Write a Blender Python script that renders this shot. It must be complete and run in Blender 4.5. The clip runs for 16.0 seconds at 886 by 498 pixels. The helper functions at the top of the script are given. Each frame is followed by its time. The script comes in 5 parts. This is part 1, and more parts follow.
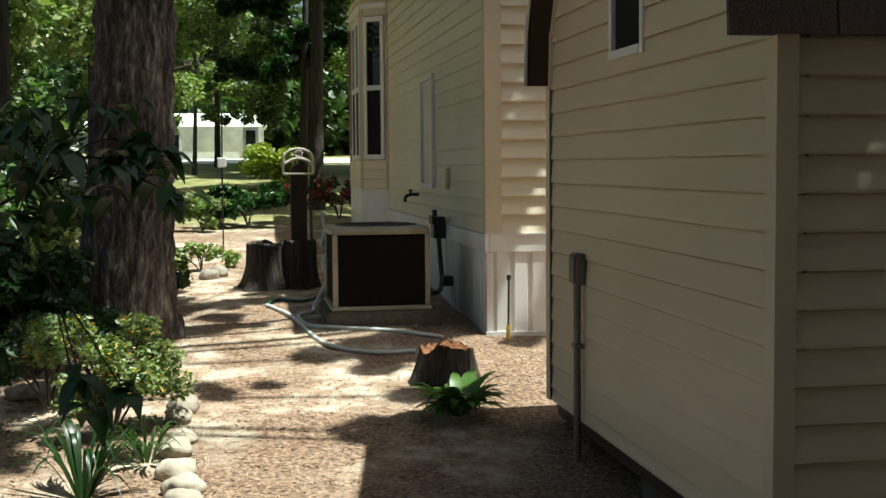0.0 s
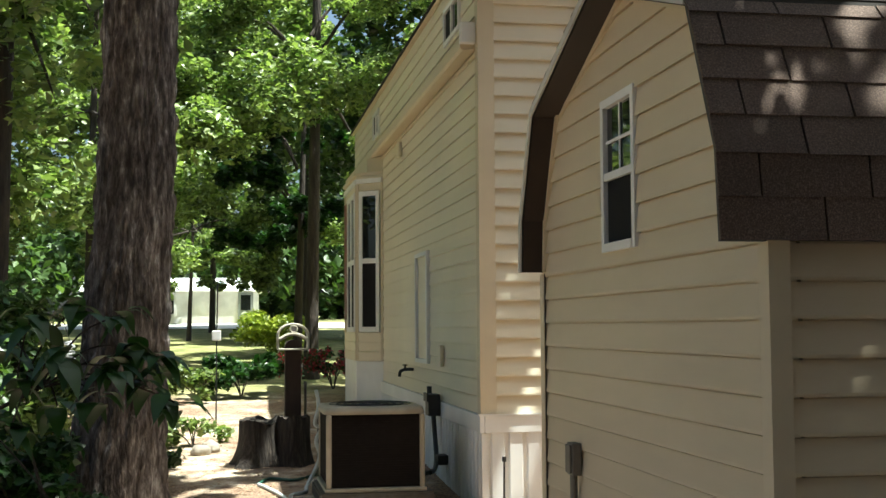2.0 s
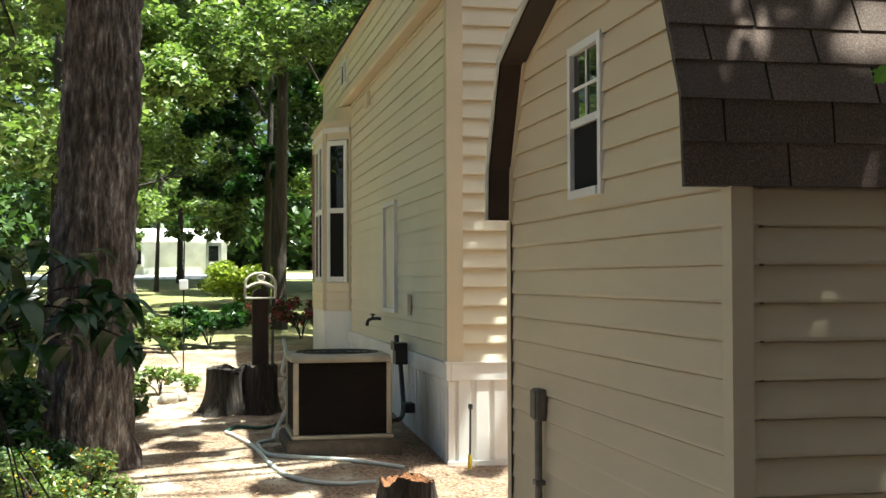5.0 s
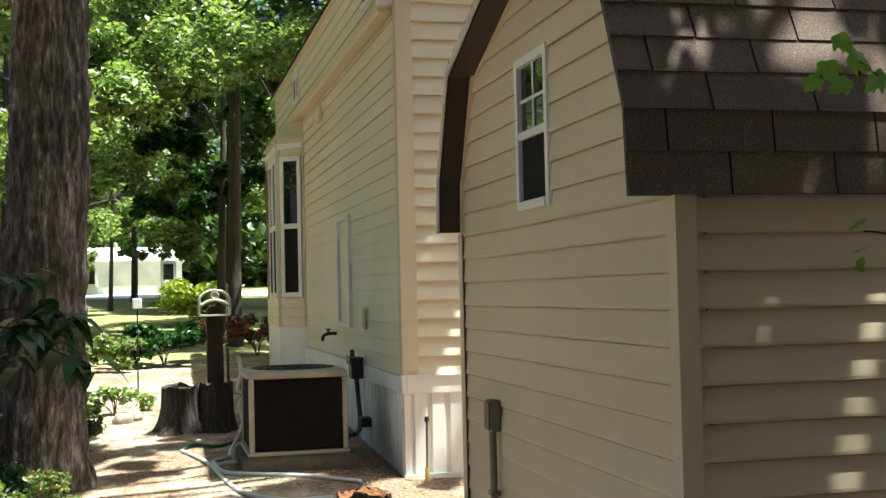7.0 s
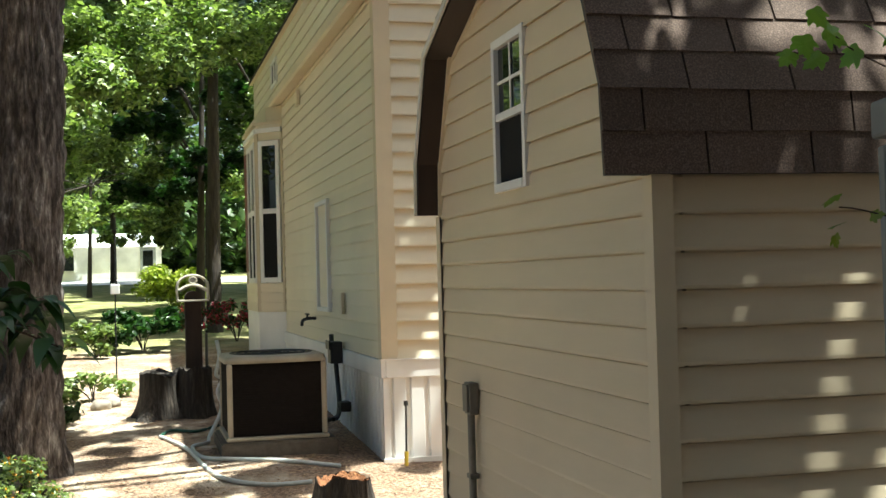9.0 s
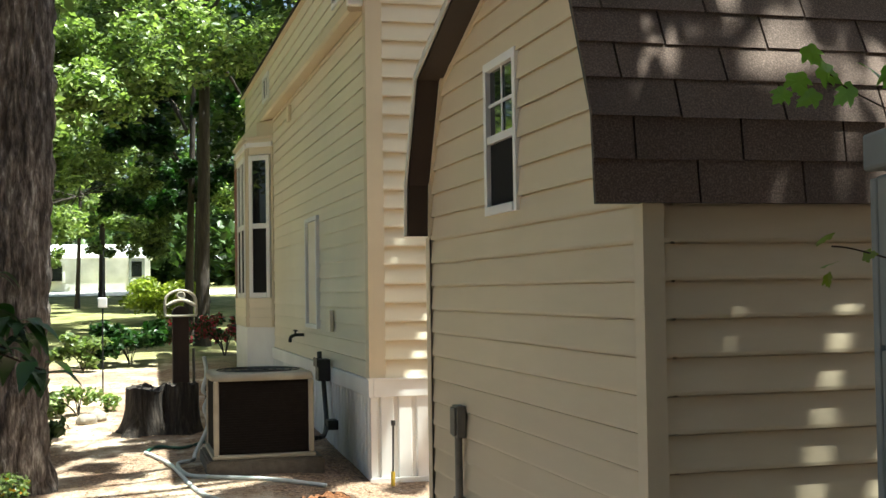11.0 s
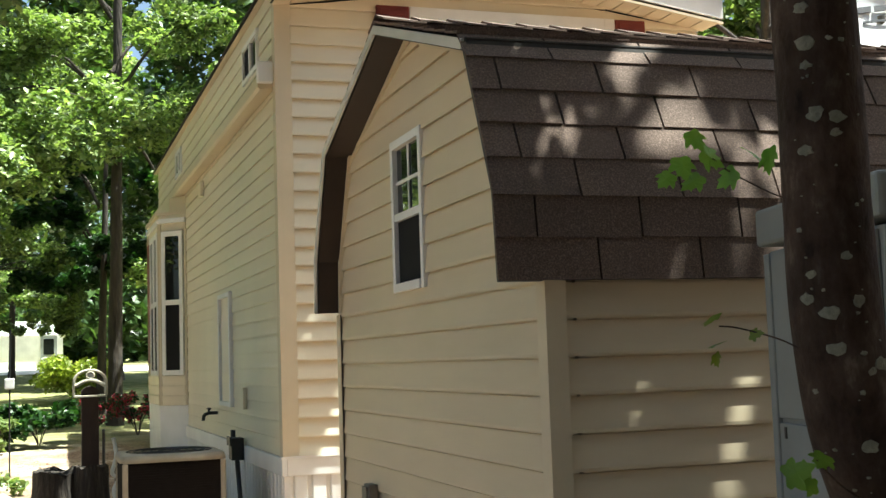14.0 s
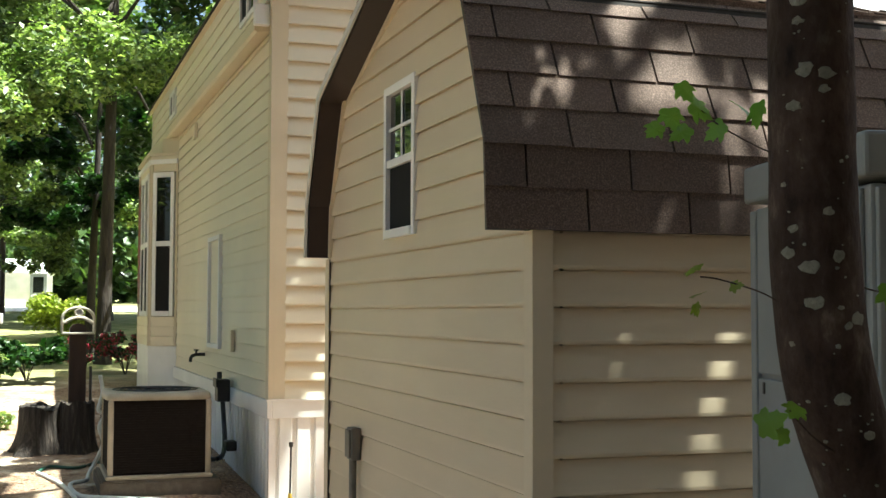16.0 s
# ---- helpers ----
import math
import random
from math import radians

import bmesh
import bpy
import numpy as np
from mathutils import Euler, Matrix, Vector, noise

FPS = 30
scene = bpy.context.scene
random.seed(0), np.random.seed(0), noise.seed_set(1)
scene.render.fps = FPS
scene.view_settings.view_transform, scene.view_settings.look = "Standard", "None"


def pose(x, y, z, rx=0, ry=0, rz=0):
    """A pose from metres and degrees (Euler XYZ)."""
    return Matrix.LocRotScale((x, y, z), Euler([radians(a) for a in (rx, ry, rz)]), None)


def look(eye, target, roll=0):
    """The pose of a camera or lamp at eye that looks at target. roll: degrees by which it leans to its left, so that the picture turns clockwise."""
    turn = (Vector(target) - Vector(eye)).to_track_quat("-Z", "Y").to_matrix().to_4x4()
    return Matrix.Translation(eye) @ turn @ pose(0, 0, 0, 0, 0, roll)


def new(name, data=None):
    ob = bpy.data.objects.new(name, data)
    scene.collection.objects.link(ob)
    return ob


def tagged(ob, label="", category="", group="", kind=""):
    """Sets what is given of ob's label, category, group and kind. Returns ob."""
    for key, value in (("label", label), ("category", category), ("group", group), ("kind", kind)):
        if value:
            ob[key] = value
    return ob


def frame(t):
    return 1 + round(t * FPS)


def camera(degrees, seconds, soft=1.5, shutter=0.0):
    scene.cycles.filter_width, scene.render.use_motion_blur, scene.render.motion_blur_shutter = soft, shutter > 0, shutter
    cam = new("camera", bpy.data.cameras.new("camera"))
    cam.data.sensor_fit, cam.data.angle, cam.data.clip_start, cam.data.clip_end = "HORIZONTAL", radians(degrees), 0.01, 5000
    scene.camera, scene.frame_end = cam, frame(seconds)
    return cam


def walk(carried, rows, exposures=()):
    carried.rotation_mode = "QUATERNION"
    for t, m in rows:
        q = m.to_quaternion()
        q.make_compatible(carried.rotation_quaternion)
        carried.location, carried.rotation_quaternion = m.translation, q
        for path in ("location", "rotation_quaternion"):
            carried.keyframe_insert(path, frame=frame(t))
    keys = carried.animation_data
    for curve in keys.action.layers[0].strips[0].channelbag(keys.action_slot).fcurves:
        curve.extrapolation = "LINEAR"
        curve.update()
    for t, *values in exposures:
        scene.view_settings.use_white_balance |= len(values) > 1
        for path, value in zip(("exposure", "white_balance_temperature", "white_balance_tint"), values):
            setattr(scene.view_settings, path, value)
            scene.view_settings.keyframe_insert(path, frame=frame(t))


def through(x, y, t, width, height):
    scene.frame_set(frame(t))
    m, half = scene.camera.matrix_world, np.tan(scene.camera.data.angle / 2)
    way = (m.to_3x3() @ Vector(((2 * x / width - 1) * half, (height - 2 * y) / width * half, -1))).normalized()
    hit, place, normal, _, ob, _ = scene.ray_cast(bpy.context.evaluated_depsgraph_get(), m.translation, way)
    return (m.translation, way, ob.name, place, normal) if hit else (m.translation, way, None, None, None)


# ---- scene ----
cam = camera(39.84, 16.0, 1.5)
PATH = [
    (0, (-0.083, -0.240, 1.423), (0.2489, 1.7280, 1.2867), -0.45),
    (0.5, (-0.075, -0.252, 1.465), (0.2767, 1.7140, 1.3580), -1.45),
    (1, (-0.071, -0.248, 1.517), (0.2825, 1.7204, 1.5205), -2.28),
    (1.5, (-0.073, -0.241, 1.541), (0.2587, 1.7302, 1.5979), -1.40),
    (2, (-0.089, -0.252, 1.560), (0.2540, 1.7144, 1.6864), -0.37),
    (2.5, (-0.095, -0.250, 1.561), (0.2601, 1.7158, 1.6580), -0.28),
    (3, (-0.094, -0.243, 1.546), (0.2560, 1.7254, 1.6120), -0.24),
    (3.5, (-0.089, -0.248, 1.544), (0.2686, 1.7196, 1.5878), -0.58),
    (6, (-0.061, -0.263, 1.527), (0.3561, 1.6917, 1.5882), -0.17),
    (6.5, (-0.052, -0.271, 1.534), (0.3775, 1.6810, 1.6112), -1.52),
    (7, (-0.054, -0.289, 1.529), (0.4075, 1.6560, 1.5984), -1.34),
    (7.5, (-0.047, -0.288, 1.525), (0.4387, 1.6506, 1.5990), -1.65),
    (8, (-0.047, -0.284, 1.518), (0.4405, 1.6554, 1.5647), -1.85),
    (8.5, (-0.036, -0.274, 1.513), (0.4521, 1.6648, 1.5575), -1.74),
    (11, (-0.022, -0.242, 1.554), (0.4855, 1.6917, 1.6217), -0.84),
    (11.5, (-0.005, -0.236, 1.585), (0.5081, 1.6916, 1.7346), -0.81),
    (12, (-0.009, -0.257, 1.607), (0.5291, 1.6547, 1.8396), -0.54),
    (12.5, (-0.009, -0.263, 1.600), (0.5515, 1.6433, 1.8255), -0.22),
    (13, (-0.001, -0.266, 1.592), (0.5868, 1.6368, 1.7802), -0.81),
    (13.5, (0.012, -0.264, 1.580), (0.6098, 1.6358, 1.7609), -1.78),
    (14, (0.027, -0.267, 1.582), (0.6602, 1.6219, 1.7616), -1.90),
    (14.5, (0.041, -0.275, 1.581), (0.6819, 1.6118, 1.7548), -1.84),
    (15, (0.046, -0.299, 1.571), (0.7073, 1.5830, 1.7173), -0.76),
    (15.5, (0.051, -0.265, 1.562), (0.7107, 1.6210, 1.6603), -0.24),
    (16, (0.030, -0.292, 1.556), (0.6757, 1.5975, 1.6593), 0.18),
]
EXPOSURES = [(0.0, 0.98, 5980, -2), (0.6, 0.93, 5980, -2), (1.0, 1.08, 5980, -2), (1.5, 1.43, 5980, -2), (3.5, 1.85, 5980, -2), (11.0, 1.9, 5980, -2), (14.5, 2.1, 5980, -2), (16.0, 2.2, 5980, -2)]
walk(cam, [(t, look(eye, target, roll)) for t, eye, target, roll in PATH], EXPOSURES)

# ---- light: high sun, clear sky ----
SUN = Vector((0.32, -0.13, 1.0)).normalized()
world = bpy.data.worlds.new("sky")
scene.world = world
world.use_nodes = True
wt = world.node_tree
sky = wt.nodes.new("ShaderNodeTexSky")
sky.sky_type = "NISHITA"
sky.sun_disc = False
sky.dust_density = 5.0
sky.sun_elevation = math.asin(SUN.z)
sky.sun_rotation = math.atan2(SUN.x, SUN.y)
wt.links.new(sky.outputs["Color"], wt.nodes["Background"].inputs["Color"])
wt.nodes["Background"].inputs["Strength"].default_value = 0.06
lamp = bpy.data.lights.new("sun", "SUN")
lamp.energy, lamp.angle, lamp.color = 5.0, radians(0.6), (1.0, 0.95, 0.86)
sun = new("sun", lamp)
sun.matrix_world = look(SUN * 40, (0, 0, 0))

# ---- helpers for building ----
RND = random.Random(7)


def ramp(stops, v):
    for (a, p), (b, q) in zip(stops, stops[1:]):
        if v <= b:
            f = max(0.0, (v - a) / (b - a))
            return p + (q - p) * f
    return stops[-1][1]


PROFILE = [(-60, -0.25), (2, -0.14), (5.2, -0.11), (8.4, 0.18), (12, 0.33), (20, 0.75), (30, 1.2), (45, 1.75), (80, 2.2), (400, 6.0)]


def ground_z(x, y):
    n = noise.noise(Vector((x * 0.6, y * 0.6, 3.0))) * 0.03 if -6 < x < 8 and y < 30 else 0.0
    pad = 0.07 * math.exp(-((x - 1.0) ** 2 + (y - 9.1) ** 2) / 0.5)
    return ramp(PROFILE, y) + n + pad


def mesh_of(name, bm):
    me = bpy.data.meshes.new(name)
    bm.normal_update()
    bm.to_mesh(me)
    bm.free()
    return me


def part(name, bm, material, parent=None, label="", smooth=False):
    """One mesh object, under a thing or on its own."""
    me = bm if isinstance(bm, bpy.types.Mesh) else mesh_of(name, bm)
    ob = new(name, me)
    if material is not None and not me.materials:
        me.materials.append(material)
    if smooth:
        for p in me.polygons:
            p.use_smooth = True
    ob.parent = parent
    if label:
        ob["label"] = label
    return ob


def thing(name, label, category, group="", kind="", at=(0, 0, 0)):
    ob = new(name)
    ob.location = at
    ob.empty_display_size = 0.1
    return tagged(ob, label, category, group, kind)


def add_box(bm, lo, hi, m=None):
    v = [bm.verts.new(Vector((x, y, z)) if m is None else m @ Vector((x, y, z))) for x in (lo[0], hi[0]) for y in (lo[1], hi[1]) for z in (lo[2], hi[2])]
    for f in ((0, 1, 3, 2), (4, 6, 7, 5), (0, 4, 5, 1), (2, 3, 7, 6), (0, 2, 6, 4), (1, 5, 7, 3)):
        bm.faces.new([v[i] for i in f])
    return v


def box(lo, hi, bevel=0.0, m=None):
    bm = bmesh.new()
    add_box(bm, lo, hi, m)
    if bevel:
        bmesh.ops.bevel(bm, geom=bm.edges[:], offset=bevel, segments=2, profile=0.5, affect="EDGES")
    return bm


def prism(outline, a, b, axis="x"):
    """A closed outline pushed from a to b along an axis; the outline's two numbers are the other two axes in order."""
    bm = bmesh.new()

    def put(p, w):
        return Vector((w, p[0], p[1]) if axis == "x" else (p[0], w, p[1]) if axis == "y" else (p[0], p[1], w))

    lo = [bm.verts.new(put(p, a)) for p in outline]
    hi = [bm.verts.new(put(p, b)) for p in outline]
    n = len(outline)
    bm.faces.new(lo[::-1])
    bm.faces.new(hi)
    for i in range(n):
        bm.faces.new((lo[i], lo[(i + 1) % n], hi[(i + 1) % n], hi[i]))
    bmesh.ops.recalc_face_normals(bm, faces=bm.faces)
    return bm


def tube(points, radii, sides=10, closed_ends=True):
    """A round bar along a line of points, with a radius at each."""
    bm = bmesh.new()
    pts = [Vector(p) for p in points]
    rad = radii if isinstance(radii, (list, tuple)) else [radii] * len(pts)
    rings, ref = [], Vector((0.31, 0.95, 0.05))
    for i, p in enumerate(pts):
        d = (pts[min(i + 1, len(pts) - 1)] - pts[max(i - 1, 0)]).normalized()
        u = d.cross(ref if abs(d.dot(ref)) < 0.95 else Vector((1, 0, 0))).normalized()
        w = d.cross(u)
        rings.append([bm.verts.new(p + (u * math.cos(a) + w * math.sin(a)) * rad[i]) for a in (k * math.tau / sides for k in range(sides))])
    for r, q in zip(rings, rings[1:]):
        for k in range(sides):
            bm.faces.new((r[k], r[(k + 1) % sides], q[(k + 1) % sides], q[k]))
    if closed_ends:
        bm.faces.new(rings[0][::-1])
        bm.faces.new(rings[-1])
    bmesh.ops.recalc_face_normals(bm, faces=bm.faces)
    return bm


def bend(points, steps=6):
    """A smooth line through points."""
    p = [Vector(q) for q in points]
    out = []
    for i in range(len(p) - 1):
        a, b, c, d = p[max(i - 1, 0)], p[i], p[i + 1], p[min(i + 2, len(p) - 1)]
        for k in range(steps):
            t = k / steps
            out.append(0.5 * (2 * b + (c - a) * t + (2 * a - 5 * b + 4 * c - d) * t * t + (3 * b - a - 3 * c + d) * t ** 3))
    return out + [p[-1]]


# ---- materials ----
def material(name, colours, scale=8.0, detail=6.0, rough=0.6, rough_var=0.1, metal=0.0, bump=0.2, bump_scale=60.0, stretch=(1, 1, 1), big=0.25, big_scale=1.2, per_object=0.0, per_island=0.0, distance=0.01, spec=0.5, coords="Object"):
    """A surface with a grain of colours, a slow large stain and fine relief."""
    mat = bpy.data.materials.new(name)
    mat.use_nodes = True
    nt = mat.node_tree
    n, l = nt.nodes, nt.links
    bsdf = n["Principled BSDF"]
    tex = n.new("ShaderNodeTexCoord")
    mp = n.new("ShaderNodeMapping")
    mp.inputs["Scale"].default_value = stretch
    geo = n.new("ShaderNodeNewGeometry")
    l.new(geo.outputs["Position"] if coords == "World" else tex.outputs[coords], mp.inputs["Vector"])
    fine = n.new("ShaderNodeTexNoise")
    fine.inputs["Scale"].default_value, fine.inputs["Detail"].default_value, fine.inputs["Roughness"].default_value = scale, detail, 0.65
    l.new(mp.outputs["Vector"], fine.inputs["Vector"])
    cr = n.new("ShaderNodeValToRGB")
    el = cr.color_ramp.elements
    while len(el) < len(colours):
        el.new(0.5)
    for i, c in enumerate(colours):
        el[i].position = 0.28 + 0.44 * i / max(1, len(colours) - 1)
        el[i].color = (*c, 1)
    l.new(fine.outputs["Fac"], cr.inputs["Fac"])
    slow = n.new("ShaderNodeTexNoise")
    slow.inputs["Scale"].default_value, slow.inputs["Detail"].default_value = big_scale, 4.0
    l.new(geo.outputs["Position"], slow.inputs["Vector"])
    val = n.new("ShaderNodeMapRange")
    val.inputs["From Min"].default_value, val.inputs["From Max"].default_value = 0.3, 0.7
    val.inputs["To Min"].default_value, val.inputs["To Max"].default_value = 1 - big, 1 + big
    l.new(slow.outputs["Fac"], val.inputs["Value"])
    fac = val.outputs["Result"]
    for amount, source in ((per_object, "o"), (per_island, "i")):
        if amount:
            out = n.new("ShaderNodeObjectInfo").outputs["Random"] if source == "o" else geo.outputs["Random Per Island"]
            mr = n.new("ShaderNodeMapRange")
            mr.inputs["To Min"].default_value, mr.inputs["To Max"].default_value = 1 - amount, 1 + amount
            l.new(out, mr.inputs["Value"])
            mu = n.new("ShaderNodeMath")
            mu.operation = "MULTIPLY"
            l.new(fac, mu.inputs[0])
            l.new(mr.outputs["Result"], mu.inputs[1])
            fac = mu.outputs["Value"]
    mix = n.new("ShaderNodeVectorMath")
    mix.operation = "SCALE"
    l.new(cr.outputs["Color"], mix.inputs[0])
    l.new(fac, mix.inputs["Scale"])
    l.new(mix.outputs["Vector"], bsdf.inputs["Base Color"])
    rr = n.new("ShaderNodeMapRange")
    rr.inputs["To Min"].default_value, rr.inputs["To Max"].default_value = max(0.02, rough - rough_var), min(1, rough + rough_var)
    l.new(fine.outputs["Fac"], rr.inputs["Value"])
    l.new(rr.outputs["Result"], bsdf.inputs["Roughness"])
    bsdf.inputs["Metallic"].default_value = metal
    bsdf.inputs["Specular IOR Level"].default_value = spec
    if bump:
        bn = n.new("ShaderNodeTexNoise")
        bn.inputs["Scale"].default_value, bn.inputs["Detail"].default_value = bump_scale, 8.0
        l.new(mp.outputs["Vector"], bn.inputs["Vector"])
        bp = n.new("ShaderNodeBump")
        bp.inputs["Strength"].default_value, bp.inputs["Distance"].default_value = bump, distance
        l.new(bn.outputs["Fac"], bp.inputs["Height"])
        l.new(bp.outputs["Normal"], bsdf.inputs["Normal"])
    return mat


def leaf_material(name, dark, light, rough=0.38, through=0.35):
    """Leaves: a different green on each leaf, light passing through them."""
    mat = bpy.data.materials.new(name)
    mat.use_nodes = True
    nt = mat.node_tree
    n, l = nt.nodes, nt.links
    bsdf = n["Principled BSDF"]
    geo = n.new("ShaderNodeNewGeometry")
    cr = n.new("ShaderNodeValToRGB")
    cr.color_ramp.elements[0].color, cr.color_ramp.elements[1].color = (*dark, 1), (*light, 1)
    l.new(geo.outputs["Random Per Island"], cr.inputs["Fac"])
    slow = n.new("ShaderNodeTexNoise")
    slow.inputs["Scale"].default_value = 0.9
    l.new(geo.outputs["Position"], slow.inputs["Vector"])
    mr = n.new("ShaderNodeMapRange")
    mr.inputs["To Min"].default_value, mr.inputs["To Max"].default_value = 0.6, 1.4
    l.new(slow.outputs["Fac"], mr.inputs["Value"])
    sc = n.new("ShaderNodeVectorMath")
    sc.operation = "SCALE"
    l.new(cr.outputs["Color"], sc.inputs[0])
    l.new(mr.outputs["Result"], sc.inputs["Scale"])
    l.new(sc.outputs["Vector"], bsdf.inputs["Base Color"])
    bsdf.inputs["Roughness"].default_value = rough
    tr = n.new("ShaderNodeBsdfTranslucent")
    hue = n.new("ShaderNodeMix")
    hue.data_type, hue.blend_type = "RGBA", "MULTIPLY"
    hue.inputs["Factor"].default_value = 1.0
    l.new(sc.outputs["Vector"], hue.inputs["A"])
    hue.inputs["B"].default_value = (1.3, 1.5, 0.65, 1)
    l.new(hue.outputs["Result"], tr.inputs["Color"])
    mx = n.new("ShaderNodeMixShader")
    mx.inputs["Fac"].default_value = through
    l.new(bsdf.outputs["BSDF"], mx.inputs[1])
    l.new(tr.outputs["BSDF"], mx.inputs[2])
    l.new(mx.outputs["Shader"], n["Material Output"].inputs["Surface"])
    return mat


SIDING = material("cream_vinyl", [(0.60, 0.50, 0.345), (0.64, 0.54, 0.38)], scale=3, rough=0.42, bump=0.06, bump_scale=25, stretch=(1, 1, 6), big=0.07, big_scale=0.8, per_object=0.025, distance=0.004)
SIDING_HOUSE = material("pale_cream_vinyl", [(0.72, 0.64, 0.48), (0.76, 0.68, 0.515)], scale=3, rough=0.38, bump=0.06, bump_scale=25, stretch=(1, 1, 6), big=0.08, big_scale=0.7, per_object=0.025, distance=0.004)
POST = material("cream_trim", [(0.60, 0.51, 0.36), (0.64, 0.55, 0.39)], scale=4, rough=0.45, bump=0.03, big=0.06)
WHITE = material("white_vinyl", [(0.76, 0.75, 0.72), (0.82, 0.81, 0.78)], scale=5, rough=0.45, bump=0.03, big=0.08)
SKIRT = material("white_skirting", [(0.78, 0.77, 0.74), (0.86, 0.85, 0.82)], scale=4, rough=0.5, bump=0.05, big=0.12, stretch=(1, 1, 0.4))
SHINGLE = material("brown_asphalt_shingle", [(0.055, 0.035, 0.026), (0.105, 0.07, 0.053), (0.21, 0.15, 0.118)], scale=160, detail=3, rough=0.9, rough_var=0.05, bump=0.7, bump_scale=260, big=0.14, big_scale=2.0, per_object=0.09, distance=0.004)
FELT = material("black_roofing_felt", [(0.012, 0.01, 0.009), (0.03, 0.025, 0.02)], scale=40, rough=0.95, bump=0.2)
BROWN = material("dark_brown_trim", [(0.022, 0.012, 0.009), (0.036, 0.02, 0.014)], scale=10, rough=0.5, bump=0.08, stretch=(1, 1, 0.3), big=0.15)
DRIP = material("pale_grey_drip_edge", [(0.50, 0.48, 0.44), (0.58, 0.56, 0.52)], scale=6, rough=0.4, bump=0.03)
GLASS_DARK = material("window_screen", [(0.010, 0.010, 0.011), (0.02, 0.02, 0.02)], scale=300, rough=0.85, bump=0.1, bump_scale=400, big=0.2, spec=0.15)
RED = material("dark_red_shutter", [(0.13, 0.018, 0.014), (0.18, 0.028, 0.02)], scale=8, rough=0.5, bump=0.05)
ROOF_WHITE = material("white_painted_fascia", [(0.72, 0.71, 0.68), (0.80, 0.79, 0.76)], scale=6, rough=0.5, bump=0.05)
AC_TAN = material("tan_painted_steel", [(0.33, 0.29, 0.22), (0.40, 0.35, 0.27)], scale=9, rough=0.5, bump=0.05, big=0.18, big_scale=4)
AC_DARK = material("dark_brown_coil_guard", [(0.007, 0.0055, 0.005), (0.018, 0.014, 0.012)], scale=30, rough=0.85, bump=0.3, bump_scale=90, spec=0.12)
BLACK = material("black_plastic", [(0.012, 0.012, 0.012), (0.025, 0.025, 0.024)], scale=20, rough=0.45, bump=0.08)
CONCRETE = material("weathered_concrete", [(0.09, 0.072, 0.055), (0.16, 0.135, 0.105)], scale=18, rough=0.9, bump=0.4, bump_scale=60, big=0.25)
GREY_METAL = material("grey_galvanised_steel", [(0.13, 0.12, 0.1), (0.2, 0.185, 0.16)], scale=14, rough=0.5, metal=0.3, bump=0.06)
GREY_BOX = material("grey_resin", [(0.22, 0.24, 0.23), (0.27, 0.29, 0.28)], scale=5, rough=0.55, bump=0.06, bump_scale=120, big=0.1)
BARK = material("furrowed_grey_brown_bark", [(0.016, 0.012, 0.010), (0.055, 0.042, 0.035), (0.17, 0.142, 0.124), (0.48, 0.44, 0.40)], scale=9, detail=6, rough=0.95, bump=1.0, bump_scale=14, stretch=(2.2, 2.2, 0.55), big=0.3, big_scale=1.6, distance=0.05)
BARK_FAR = material("brown_bark", [(0.02, 0.015, 0.012), (0.075, 0.058, 0.045)], scale=9, rough=0.95, bump=0.8, bump_scale=14, stretch=(2, 2, 0.4), distance=0.04)
BARK_SMOOTH = material("smooth_red_brown_bark", [(0.016, 0.011, 0.009), (0.042, 0.028, 0.021), (0.06, 0.043, 0.033), (0.12, 0.098, 0.08)], scale=16, detail=8, rough=0.9, bump=0.6, bump_scale=45, stretch=(1.3, 1.3, 0.7), big=0.4, big_scale=6, distance=0.012, spec=0.2)
LICHEN = material("pale_green_lichen", [(0.15, 0.155, 0.12), (0.25, 0.255, 0.205)], scale=60, rough=0.95, bump=0.6, bump_scale=180)
STUMP_WOOD = material("weathered_stump_wood", [(0.012, 0.009, 0.007), (0.034, 0.026, 0.02), (0.10, 0.078, 0.062)], scale=14, rough=0.95, bump=0.9, bump_scale=22, stretch=(2, 2, 0.3), distance=0.03)
ROT = material("rotten_orange_wood", [(0.10, 0.035, 0.012), (0.30, 0.13, 0.05)], scale=20, rough=0.95, bump=1.0, bump_scale=40, distance=0.03)
POST_WOOD = material("dark_stained_post", [(0.03, 0.018, 0.013), (0.06, 0.036, 0.026)], scale=12, rough=0.8, bump=0.4, stretch=(1, 1, 0.2))
HOSE = material("pale_grey_green_hose", [(0.48, 0.52, 0.51), (0.62, 0.65, 0.63)], scale=12, rough=0.5, bump=0.05)
HOSE_GREEN = material("dark_green_hose", [(0.01, 0.05, 0.035), (0.02, 0.08, 0.05)], scale=12, rough=0.5, bump=0.05)
YELLOW = material("yellow_plastic", [(0.62, 0.42, 0.03), (0.72, 0.5, 0.05)], scale=10, rough=0.5, bump=0.02)
STONE = material("pale_field_stone", [(0.26, 0.22, 0.17), (0.46, 0.41, 0.33)], scale=9, rough=0.95, bump=0.6, bump_scale=30, big=0.2)
CREAM = material("cream_painted_wood", [(0.38, 0.34, 0.26), (0.48, 0.44, 0.35)], scale=9, rough=0.6, bump=0.1)
SATIN = material("pale_grey_dish", [(0.6, 0.61, 0.62), (0.68, 0.69, 0.7)], scale=6, rough=0.45, bump=0.03)
